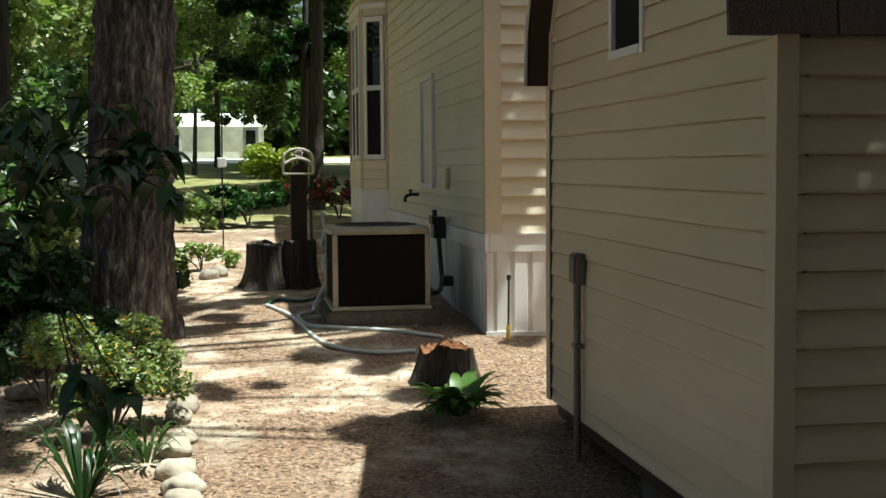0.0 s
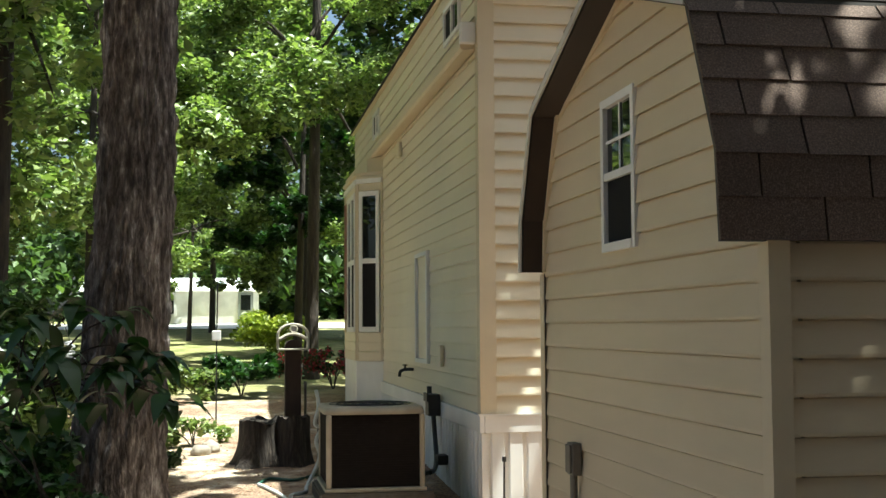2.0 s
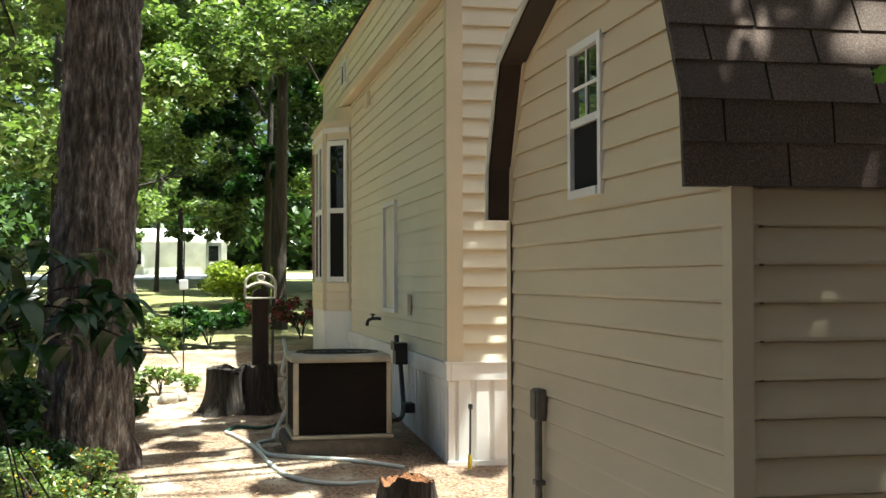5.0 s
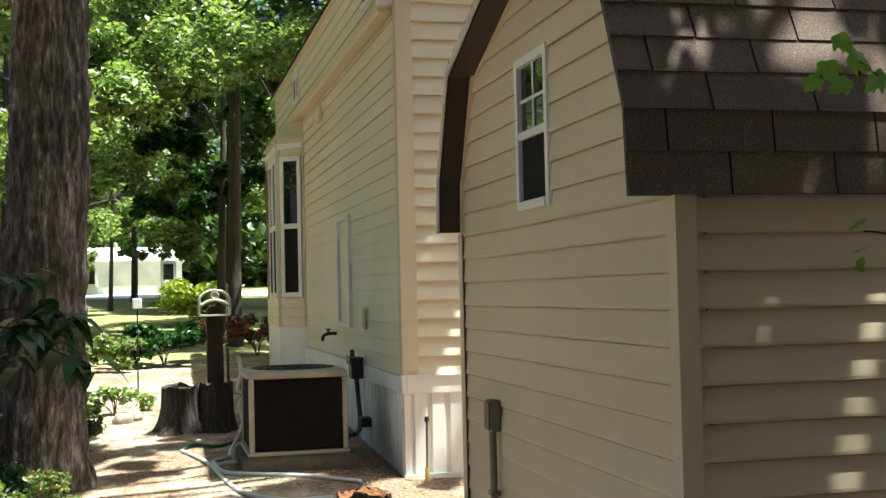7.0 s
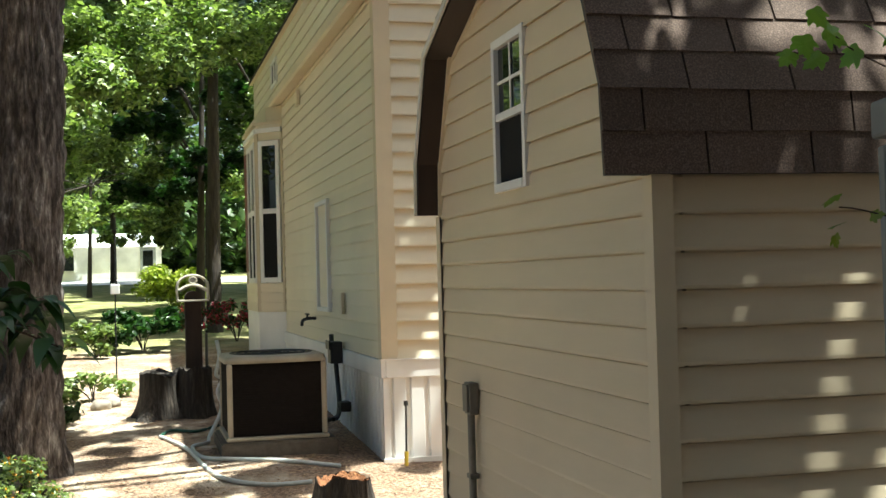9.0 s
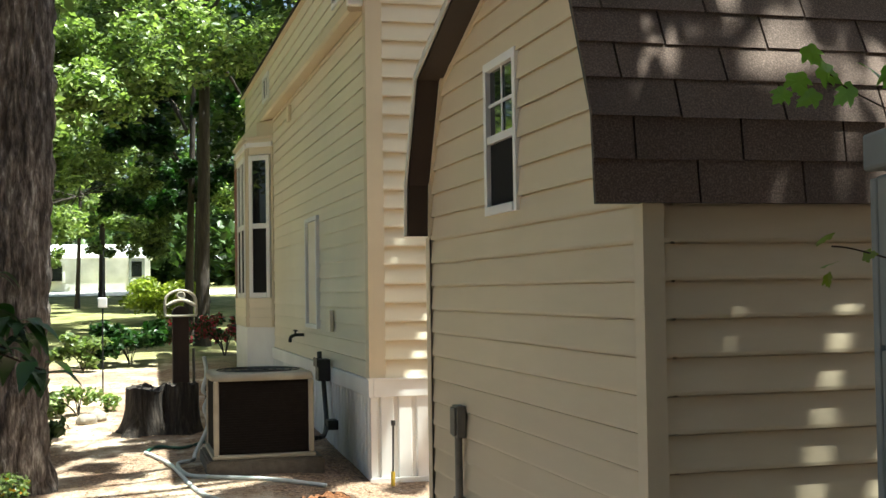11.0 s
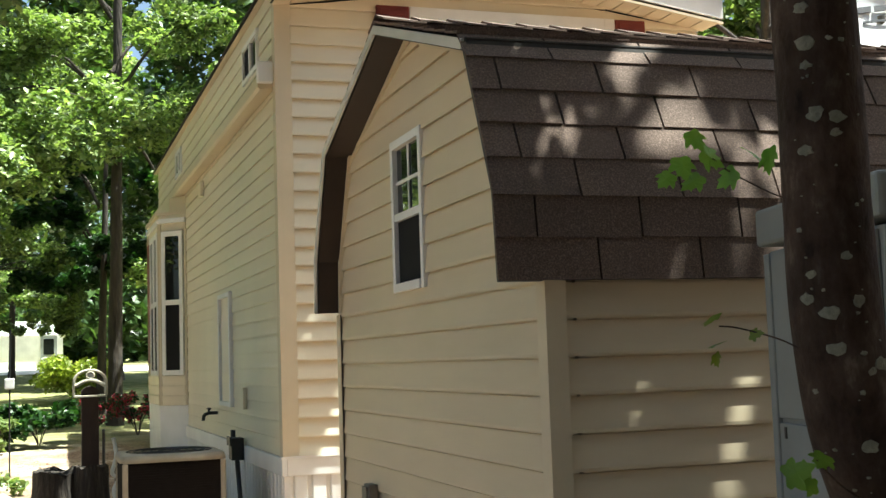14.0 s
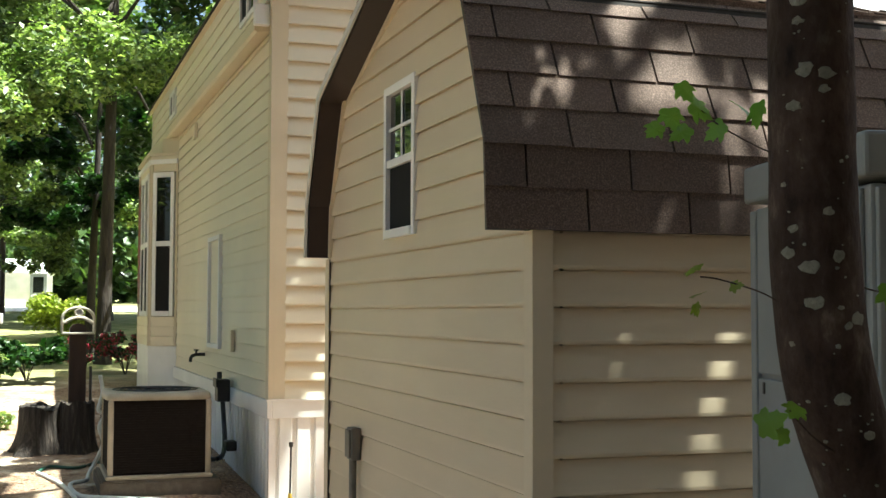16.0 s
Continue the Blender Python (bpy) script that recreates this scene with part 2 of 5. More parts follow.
INK = material("dark_grey_print", [(0.06, 0.06, 0.065), (0.09, 0.09, 0.095)], scale=20, rough=0.5, bump=0)
CAR_WHITE = material("white_car_paint", [(0.72, 0.72, 0.72), (0.78, 0.78, 0.78)], scale=3, rough=0.2, rough_var=0.03, bump=0)
TYRE = material("black_rubber", [(0.015, 0.015, 0.015), (0.03, 0.03, 0.03)], scale=30, rough=0.9, bump=0.1)
FAR_WALL = material("white_far_siding", [(0.84, 0.83, 0.83), (0.89, 0.88, 0.88)], scale=2, rough=0.6, bump=0.05, stretch=(1, 1, 8))
PALE_BOUNCE = material("pale_bounce_strip", [(0.58, 0.56, 0.52), (0.70, 0.68, 0.64)], scale=2, rough=0.9, bump=0.2, big=0.1)
FAR_ROOF = material("pale_metal_roof", [(0.68, 0.68, 0.69), (0.76, 0.76, 0.77)], scale=2, rough=0.5, bump=0.05)

# bright and dark leaf greens carry part of the sunlight and shade in their colour
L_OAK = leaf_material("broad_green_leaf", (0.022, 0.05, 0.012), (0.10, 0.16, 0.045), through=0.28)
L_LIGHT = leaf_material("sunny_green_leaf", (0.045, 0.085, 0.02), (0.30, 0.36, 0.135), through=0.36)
# sapling green darkened in its colour for the shade it hangs in
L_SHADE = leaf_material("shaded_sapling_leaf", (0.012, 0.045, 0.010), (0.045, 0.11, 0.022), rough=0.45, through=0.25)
L_DARK = leaf_material("deep_and_shaded_leaf", (0.008, 0.028, 0.006), (0.03, 0.075, 0.015))
L_YELLOW = leaf_material("yellow_green_leaf", (0.16, 0.22, 0.02), (0.38, 0.42, 0.06))
L_RED = leaf_material("crimson_flower", (0.16, 0.008, 0.02), (0.5, 0.04, 0.08), through=0.2)
L_FLOWER = leaf_material("orange_yellow_flower", (0.6, 0.22, 0.01), (0.85, 0.5, 0.02), through=0.2)
L_LITTER = leaf_material("dry_leaf_litter", (0.16, 0.08, 0.04), (0.5, 0.36, 0.22), rough=0.8, through=0.05)
# maple green brightened, with light through the leaf put into its colour
L_SPRIG = leaf_material("backlit_maple_leaf", (0.16, 0.28, 0.06), (0.28, 0.43, 0.11), through=0.6)
L_HOSTA = leaf_material("hosta_leaf", (0.06, 0.13, 0.02), (0.17, 0.29, 0.06))


def ground_material():
    """Sandy soil with pine straw near the house, thin dry lawn farther off."""
    mat = material("sandy_soil_and_pine_straw", [(0.12, 0.075, 0.045), (0.32, 0.23, 0.155), (0.54, 0.45, 0.34), (0.70, 0.62, 0.51)], scale=5, detail=10, rough=0.95, rough_var=0.04, bump=1.0, bump_scale=45, big=0.3, big_scale=0.9, distance=0.03)
    nt = mat.node_tree
    n, l = nt.nodes, nt.links
    bsdf = n["Principled BSDF"]
    soil = bsdf.inputs["Base Color"].links[0].from_socket
    geo = n.new("ShaderNodeNewGeometry")
    sep = n.new("ShaderNodeSeparateXYZ")
    l.new(geo.outputs["Position"], sep.inputs["Vector"])
    patch = n.new("ShaderNodeTexNoise")
    patch.inputs["Scale"].default_value, patch.inputs["Detail"].default_value = 0.35, 5
    l.new(geo.outputs["Position"], patch.inputs["Vector"])
    add = n.new("ShaderNodeMath")
    add.operation = "MULTIPLY_ADD"
    l.new(patch.outputs["Fac"], add.inputs[0])
    add.inputs[1].default_value = 9.0
    l.new(sep.outputs["Y"], add.inputs[2])
    edge = n.new("ShaderNodeMapRange")
    edge.inputs["From Min"].default_value, edge.inputs["From Max"].default_value = 21.0, 24.0
    l.new(add.outputs["Value"], edge.inputs["Value"])
    gr = n.new("ShaderNodeTexNoise")
    gr.inputs["Scale"].default_value, gr.inputs["Detail"].default_value = 3.0, 10
    l.new(geo.outputs["Position"], gr.inputs["Vector"])
    cr = n.new("ShaderNodeValToRGB")
    cr.color_ramp.elements[0].position, cr.color_ramp.elements[1].position = 0.35, 0.7
    cr.color_ramp.elements[0].color, cr.color_ramp.elements[1].color = (0.13, 0.15, 0.04, 1), (0.36, 0.33, 0.14, 1)
    l.new(gr.outputs["Fac"], cr.inputs["Fac"])
    # drifts of red-brown pine straw
    drift = n.new("ShaderNodeTexNoise")
    drift.inputs["Scale"].default_value, drift.inputs["Detail"].default_value, drift.inputs["Distortion"].default_value = 1.3, 9, 0.6
    l.new(geo.outputs["Position"], drift.inputs["Vector"])
    dm = n.new("ShaderNodeMapRange")
    dm.inputs["From Min"].default_value, dm.inputs["From Max"].default_value = 0.42, 0.56
    dm.inputs["To Max"].default_value = 0.85
    # straw mixed in more beside the shed and nearer, also darkening the shaded ground
    thick = drift.outputs["Fac"]
    for axis, near, far, amount in (("Y", 7.2, 5.6, 0.07), ("X", 0.9, 1.7, 0.16)):
        mr = n.new("ShaderNodeMapRange")
        mr.inputs["From Min"].default_value, mr.inputs["From Max"].default_value, mr.inputs["To Max"].default_value = near, far, amount
        l.new(sep.outputs[axis], mr.inputs["Value"])
        ad = n.new("ShaderNodeMath")
        l.new(thick, ad.inputs[0])
        l.new(mr.outputs["Result"], ad.inputs[1])
        thick = ad.outputs["Value"]
    l.new(thick, dm.inputs["Value"])
    needle = n.new("ShaderNodeTexNoise")
    needle.inputs["Scale"].default_value, needle.inputs["Detail"].default_value = 38, 8
    l.new(geo.outputs["Position"], needle.inputs["Vector"])
    nr = n.new("ShaderNodeValToRGB")
    nr.color_ramp.elements[0].position, nr.color_ramp.elements[1].position = 0.36, 0.66
    nr.color_ramp.elements[0].color, nr.color_ramp.elements[1].color = (0.07, 0.036, 0.021, 1), (0.40, 0.255, 0.16, 1)
    l.new(needle.outputs["Fac"], nr.inputs["Fac"])
    straw = n.new("ShaderNodeMix")
    straw.data_type = "RGBA"
    l.new(dm.outputs["Result"], straw.inputs["Factor"])
    l.new(soil, straw.inputs["A"])
    l.new(nr.outputs["Color"], straw.inputs["B"])
    soil = straw.outputs["Result"]
    mx = n.new("ShaderNodeMix")
    mx.data_type = "RGBA"
    l.new(edge.outputs["Result"], mx.inputs["Factor"])
    l.new(soil, mx.inputs["A"])
    l.new(cr.outputs["Color"], mx.inputs["B"])
    l.new(mx.outputs["Result"], bsdf.inputs["Base Color"])
    return mat


# ---- ground ----
def lay_ground():
    def steps(a, b, fine_a, fine_b, fine, coarse):
        out, v = [], a
        while v < b:
            out.append(v)
            if fine_a - 1e-6 <= v < fine_b:
                v += fine
            else:
                v = min(v + coarse * (1 + 0.12 * abs(v - (fine_a if v < fine_a else fine_b))), fine_a if v < fine_a else b)
        return out + [b]

    xs, ys = steps(-400, 400, -4, 6, 0.12, 1.0), steps(-120, 700, 0, 22, 0.12, 1.0)
    verts = [(x, y, ground_z(x, y)) for y in ys for x in xs]
    w = len(xs)
    faces = [(j * w + i, j * w + i + 1, (j + 1) * w + i + 1, (j + 1) * w + i) for j in range(len(ys) - 1) for i in range(w - 1)]
    me = bpy.data.meshes.new("ground")
    me.from_pydata(verts, [], faces)
    for p in me.polygons:
        p.use_smooth = True
    return tagged(part("ground", me, ground_material()), "sandy soil strewn with pine straw and dry leaves, thin lawn beyond", "ground", kind="structure")


lay_ground()

# ---- lapped siding ----
def board_mesh(kind, plane, z0, z1, a0, a1, b0, b1, out=0.02, lip=0.003, foot=True):
    """One lapped course. kind 'x': on a wall facing -x at x=plane, running in y from a0..a1 at its foot to b0..b1 at its head; 'y': facing -y, running in x."""
    bm = bmesh.new()

    def put(u, d, z):
        return Vector((plane - d, u, z)) if kind == "x" else Vector((u, plane - d, z))

    if foot:
        rows = [(a0, a1, z0 + 0.004, out - 0.008), (a0, a1, z0, out), (a0, a1, z0 + 0.012, out), (b0, b1, z1, lip), (b0, b1, z1, -0.004), (a0, a1, z0 + 0.004, -0.004)]
    else:
        rows = [(a0, a1, z0, out), (b0, b1, z1, lip), (b0, b1, z1, -0.004), (a0, a1, z0, -0.004)]
    left = [bm.verts.new(put(r[0], r[3], r[2])) for r in rows]
    right = [bm.verts.new(put(r[1], r[3], r[2])) for r in rows]
    n = len(rows)
    for i in range(n):
        j = (i + 1) % n
        bm.faces.new((left[i], left[j], right[j], right[i]))
    bm.faces.new(left[::-1])
    bm.faces.new(right)
    bmesh.ops.recalc_face_normals(bm, faces=bm.faces)
    return mesh_of("siding_board", bm)


def clad(wall, kind, plane, z0, z1, span, mat, course=0.126, holes=(), out=0.02, lip=0.003, first=None):
    """Courses of siding under a wall; span(z) gives the two ends at a height; holes are (u0, u1, z0, z1)."""
    z = z0
    while z < z1 - 0.01:
        top = min(z + (first if first and z == z0 else course), z1)
        levels = sorted({z, top} | {h for hole in holes for h in hole[2:] if z + 0.006 < h < top - 0.006})
        for lo, hi in zip(levels, levels[1:]):
            a, b = span(lo), span(hi)
            if b[1] - b[0] < 0.03:
                b = ((b[0] + b[1]) / 2 - 0.015, (b[0] + b[1]) / 2 + 0.015)
            pieces = [(a[0], a[1], b[0], b[1])]
            for u0, u1, h0, h1 in holes:
                if h0 < hi - 0.004 and h1 > lo + 0.004:
                    cut = []
                    for p in pieces:
                        if p[0] < u0 and p[1] > u1:
                            cut += [(p[0], u0, p[2], u0), (u1, p[1], u1, p[3])]
                        else:
                            cut.append(p)
                    pieces = cut
            d0, d1 = (out + (lip - out) * (v - z) / (top - z) for v in (lo, hi))
            for p in pieces:
                part("siding_board", board_mesh(kind, plane, lo, hi - (0.0065 if hi == top else 0.0), *p, d0, d1, lo == z), mat, wall)
        z = top


# ---- garden shed with a gambrel roof ----
SX, SY0, SY1, SZ0 = 1.64, 3.46, 6.35, 0.12
SLEN = 3.7
RIDGE_Y, RIDGE_Z = 4.905, 3.095
NEAR = [(3.41, 1.832), (3.434, 2.145), (3.69, 2.715), (RIDGE_Y, RIDGE_Z)]
FAR = [(6.37, 1.86), (6.346, 2.15), (6.06, 2.715), (RIDGE_Y, RIDGE_Z)]


def gable_span(z):
    lo = [(SY0, -1.0), (SY0, 1.86)] + [(y + 0.035, zz - 0.03) for y, zz in NEAR[1:]]
    hi = [(SY1, -1.0), (SY1, 1.86)] + [(y - 0.035, zz - 0.03) for y, zz in FAR[1:]]
    return ramp([(q, p) for p, q in lo], z), ramp([(q, p) for p, q in hi], z)


def sash_window(parent, name, kind, plane, u0, u1, z0, z1, split, grid, frame_mat, pane_mat, screen_mat, w=0.035, proud=0.03):
    """A single-hung window: frame, meeting rail, upper panes with glazing bars, lower sash with a screen."""
    def b(ulo, uhi, zlo, zhi, d0, d1):
        lo, hi = min(d0, d1), max(d0, d1)
        return box((plane - hi, ulo, zlo), (plane - lo, uhi, zhi), 0.003) if kind == "x" else box((ulo, plane - hi, zlo), (uhi, plane - lo, zhi), 0.003)

    win = new(name)
    win.parent = parent
    win["label"] = "white vinyl single-hung window with a dark screen below"
    part("window_frame", b(u0, u0 + w, z0, z1, -0.02, proud), frame_mat, win)
    part("window_frame", b(u1 - w, u1, z0, z1, -0.02, proud), frame_mat, win)
    part("window_frame", b(u0 + w, u1 - w, z1 - w, z1, -0.02, proud), frame_mat, win)
    part("window_sill", b(u0 + w, u1 - w, z0, z0 + w, -0.02, proud + 0.008), frame_mat, win)
    zm = z0 + (z1 - z0) * split
    part("meeting_rail", b(u0 + w, u1 - w, zm - 0.018, zm + 0.018, -0.02, proud - 0.004), frame_mat, win)
    part("pane", b(u0 + w, u1 - w, zm + 0.018, z1 - w, -0.015, 0.012), pane_mat, win, "reflecting upper pane")
    part("screen", b(u0 + w, u1 - w, z0 + w, zm - 0.018, -0.015, 0.014), screen_mat, win, "dark insect screen")
    nu, nz = grid
    for i in range(1, nu):
        u = u0 + w + (u1 - u0 - 2 * w) * i / nu
        part("glazing_bar", b(u - 0.008, u + 0.008, zm + 0.018, z1 - w, 0.0125, 0.021), frame_mat, win)
    for i in range(1, nz):
        z = zm + (z1 - w - zm) * i / nz
        part("glazing_bar", b(u0 + w, u1 - w, z - 0.008, z + 0.008, 0.0122, 0.0215), frame_mat, win)
    return win


def pane_material():
    mat = bpy.data.materials.new("window_glass")
    mat.use_nodes = True
    b = mat.node_tree.nodes["Principled BSDF"]
    b.inputs["Base Color"].default_value = (0.012, 0.014, 0.013, 1)
    b.inputs["Roughness"].default_value = 0.03
    b.inputs["Specular IOR Level"].default_value = 0.6
    return mat


PANE = pane_material()


def build_shed():
    shed = thing("garden_shed", "cream vinyl-sided shed with brown gambrel shingle roof", "shed", at=(SX, SY0, SZ0))
    inv = Matrix.Translation((-SX, -SY0, -SZ0))

    def p(name, bm, mat, label="", parent=None, smooth=False):
        ob = part(name, bm, mat, parent or shed, label, smooth)
        if parent is None:
            ob.matrix_parent_inverse = inv
        return ob

    # gable wall facing -x, and the long wall facing -y
    outline = [(SY0 + 0.01, SZ0), (SY1 - 0.01, SZ0), (SY1 - 0.01, 1.84)] + [(y - 0.05, z - 0.05) for y, z in FAR[1:3]] + [(RIDGE_Y, RIDGE_Z - 0.05)] + [(y + 0.05, z - 0.05) for y, z in NEAR[2:0:-1]] + [(SY0 + 0.01, 1.84)]
    gable = p("gable_wall", prism(outline, SX + 0.005, SX + 0.09, "x"), SIDING)
    clad(gable, "x", SX, SZ0, RIDGE_Z - 0.05, gable_span, SIDING, holes=[(4.76, 5.215, 1.905, 2.595)], out=0.016, first=0.071)
    side = p("long_wall", box((SX + 0.10, SY0 + 0.005, SZ0), (SX + SLEN, SY0 + 0.09, 1.84)), SIDING)
    clad(side, "y", SY0, SZ0, 1.83, lambda z: (SX + 0.047, SX + SLEN), SIDING, first=0.071)
    p("back_wall", box((SX + 0.10, SY1 - 0.09, SZ0), (SX + SLEN, SY1 - 0.005, 1.84)), SIDING)
    p("end_wall", prism(outline, SX + SLEN - 0.08, SX + SLEN, "x"), SIDING)
    # corner posts: two flanges each
    for y, s in ((SY0, 1), (SY1, -1)):
        bm = bmesh.new()
        ya, yb = sorted((y - 0.026 * s, y + 0.05 * s))
        add_box(bm, (SX - 0.024, ya, SZ0 - 0.005), (SX + 0.002, yb, 1.845))
        ya, yb = sorted((y - 0.026 * s, y - 0.002 * s))
        add_box(bm, (SX + 0.002, ya, SZ0 - 0.005), (SX + 0.05, yb, 1.845))
        p("corner_post", bm, POST, "smooth cream corner post")
    # dark strip standing in for the shadow between siding and far post
    p("channel_shadow", box((SX - 0.02, SY1 - 0.055, SZ0), (SX - 0.012, SY1 - 0.05, 1.845)), BROWN)
    p("floor_frame", box((SX + 0.03, SY0 + 0.03, SZ0 - 0.09), (SX + SLEN - 0.03, SY1 - 0.03, SZ0 - 0.002)), BROWN, "dark timber floor frame")
    # roof: deck, soffit boards at the gable, drip edge
    def rake_x(y):
        return 1.455 + (y - 3.41) * 0.0145

    roof = p("roof", bmesh.new(), FELT, "brown three-tab asphalt shingles")
    line = NEAR + FAR[-2::-1]
    for (ya, za), (yb, zb) in zip(line, line[1:]):
        d = Vector((0, yb - ya, zb - za)).normalized()
        nrm = Vector((0, -d.z, d.y))
        q, deck = [], bmesh.new()
        for y, z in ((ya, za), (yb, zb)):
            for off in (-0.012, -0.036):
                for x in (rake_x(y) + 0.006, SX + SLEN + 0.15):
                    q.append(deck.verts.new(Vector((x, y, z)) + nrm * off))
        for f in ((0, 1, 5, 4), (2, 6, 7, 3), (0, 4, 6, 2), (1, 3, 7, 5), (0, 2, 3, 1), (4, 5, 7, 6)):
            deck.faces.new([q[i] for i in f])
        bmesh.ops.recalc_face_normals(deck, faces=deck.faces)
        part("deck", deck, FELT, roof)
    for (ya, za), (yb, zb) in zip(line, line[1:]):
        d = Vector((0, yb - ya, zb - za)).normalized()
        nrm = Vector((0, -d.z, d.y))
        for nm, mat, lo, hi, x_in, x_out in (("soffit_board", BROWN, -0.058, -0.037, 0.006, None), ("rake_trim", POST, -0.085, -0.0585, SX - 0.028 - rake_x(ya), None), ("drip_edge", DRIP, -0.052, -0.014, -0.012, -0.001)):
            if nm == "drip_edge" and yb < 3.7:
                continue
            bm = bmesh.new()
            q = []
            for y, z in ((ya, za), (yb, zb)):
                for off in (hi, lo):
                    x0 = rake_x(y) + x_in
                    for x in (x0, SX if x_out is None else rake_x(y) + x_out):
                        q.append(bm.verts.new(Vector((x, y, z)) + nrm * off))
            for f in ((0, 1, 5, 4), (2, 6, 7, 3), (0, 4, 6, 2), (1, 3, 7, 5), (0, 2, 3, 1), (4, 5, 7, 6)):
                bm.faces.new([q[i] for i in f])
            bmesh.ops.recalc_face_normals(bm, faces=bm.faces)
            p(nm, bm, mat)
    # dark brown strip for the shadow line under the near edge
    p("eave_shadow_strip", box((1.47, 3.436, 1.836), (SX + SLEN + 0.12, 3.45, 1.85), 0.003), BROWN)
    # window
    w = sash_window(shed, "window", "x", SX + 0.012, 4.75, 5.225, 1.895, 2.605, 0.49, (2, 2), WHITE, PANE, GLASS_DARK, 0.04, 0.036)
    w.matrix_parent_inverse = inv
    # shingles: tabs laid in courses up each slope
    def slope_point(chain, s):
        for (ya, za), (yb, zb) in zip(chain, chain[1:]):
            L = math.hypot(yb - ya, zb - za)
            if s <= L or (yb, zb) == chain[-1]:
                f = s / L
                d = Vector((0, yb - ya, zb - za)) / L
                return Vector((0, ya + (yb - ya) * f, za + (zb - za) * f)), d
            s -= L

    for chain, flip in ((NEAR, -1), (FAR, 1)):
        total = sum(math.hypot(b[0] - a[0], b[1] - a[1]) for a, b in zip(chain, chain[1:]))
        s, row, expo, tab = -0.003, 0, 0.1405, 0.385
        while s < total - 0.02:
            a, da = slope_point(chain, max(s, 0.0) + 0.001)
            b, db = slope_point(chain, min(s + expo + 0.004, total))
            if s < 0:
                a = a - da * 0.004
            na, nb = Vector((0, flip * da.z, -flip * da.y)), Vector((0, flip * db.z, -flip * db.y))
            if na.z < 0:
                na, nb = -na, -nb
            if (flip == -1) != (na.y < 0):
                na.y, nb.y = -na.y, -nb.y
            start = rake_x(a.y) - (0.013 if flip == -1 else 0.004)
            x = start - tab * (1.0 - (0.95, 0.38, 0.82, 0.32, 0.80, 0.27, 0.85, 0.4)[row % 8])
            while x < SX + SLEN + 0.15:
                x0, x1 = max(x + 0.004, start), min(x + tab - 0.004, SX + SLEN + 0.15)
                if x1 - x0 > 0.02:
                    bm = bmesh.new()
                    lift = 0.010 + RND.uniform(-0.0015, 0.002)
                    jog = RND.uniform(-0.002, 0.002)
                    q = []
                    for pt, nn, off in ((a, na, lift), (b, nb, 0.003)):
                        for xx in (x0, x1):
                            q.append(bm.verts.new(Vector((xx, pt.y, pt.z)) + nn * off + (da * jog if pt is a else Vector())))
                            q.append(bm.verts.new(Vector((xx, pt.y, pt.z)) + nn * (off - 0.009)))
                    for f in ((0, 2, 6, 4), (1, 5, 7, 3), (0, 1, 3, 2), (4, 6, 7, 5), (0, 4, 5, 1), (2, 3, 7, 6)):
                        bm.faces.new([q[i] for i in f])
                    bmesh.ops.recalc_face_normals(bm, faces=bm.faces)
                    part("shingle", bm, SHINGLE, roof)
                x += tab
            s += expo
            row += 1
    # ridge caps
    x = rake_x(RIDGE_Y)
    while x < SX + SLEN + 0.1:
        bm = bmesh.new()
        q = [bm.verts.new(v) for v in ((x, RIDGE_Y - 0.13, RIDGE_Z - 0.02), (x, RIDGE_Y, RIDGE_Z + 0.028), (x, RIDGE_Y + 0.13, RIDGE_Z - 0.02), (x + 0.2, RIDGE_Y - 0.13, RIDGE_Z - 0.03), (x + 0.2, RIDGE_Y, RIDGE_Z + 0.014), (x + 0.2, RIDGE_Y + 0.13, RIDGE_Z - 0.03))]
        bm.faces.new((q[0], q[1], q[4], q[3]))
        bm.faces.new((q[1], q[2], q[5], q[4]))
        g = bmesh.ops.extrude_face_region(bm, geom=bm.faces[:])
        bmesh.ops.translate(bm, verts=[v for v in g["geom"] if isinstance(v, bmesh.types.BMVert)], vec=(0, 0, 0.008))
        bmesh.ops.recalc_face_normals(bm, faces=bm.faces)
        part("ridge_shingle", bm, SHINGLE, roof)
        x += 0.17
    # electric box and conduit on the gable wall
    eb = thing("electrical_box", "grey weatherproof electrical box with conduit on shed wall", "electrical box", at=(SX - 0.07, 5.58, 0.9))
    i2 = Matrix.Translation((-(SX - 0.07), -5.58, -0.9))
    for nm, bm, lab in (
        ("box_body", box((SX - 0.065, 5.62, 0.82), (SX - 0.017, 5.72, 0.98), 0.006), ""),
        ("box_cover", box((SX - 0.077, 5.628, 0.832), (SX - 0.066, 5.712, 0.97), 0.004), "flip cover"),
        ("conduit", tube([(SX - 0.045, 5.67, 0.825), (SX - 0.045, 5.67, 0.4), (SX - 0.045, 5.665, ground_z(1.6, 5.5) - 0.05)], 0.019, 12), "grey conduit"),
        ("strap", box((SX - 0.068, 5.64, 0.5), (SX - 0.017, 5.70, 0.525), 0.003), ""),
    ):
        ob = part(nm, bm, GREY_METAL, eb, lab)
        ob.matrix_parent_inverse = i2
    # piers
    for x in (SX + 0.2, SX + 1.9, SX + 3.4):
        for y in (SY0 + 0.25, 4.9, SY1 - 0.2):
            bm = bmesh.new()
            g = ground_z(x, y) - 0.03
            add_box(bm, (x - 0.1, y - 0.2, g), (x + 0.1, y + 0.2, SZ0 - 0.092))
            bmesh.ops.bevel(bm, geom=bm.edges[:], offset=0.008, segments=1, affect="EDGES")
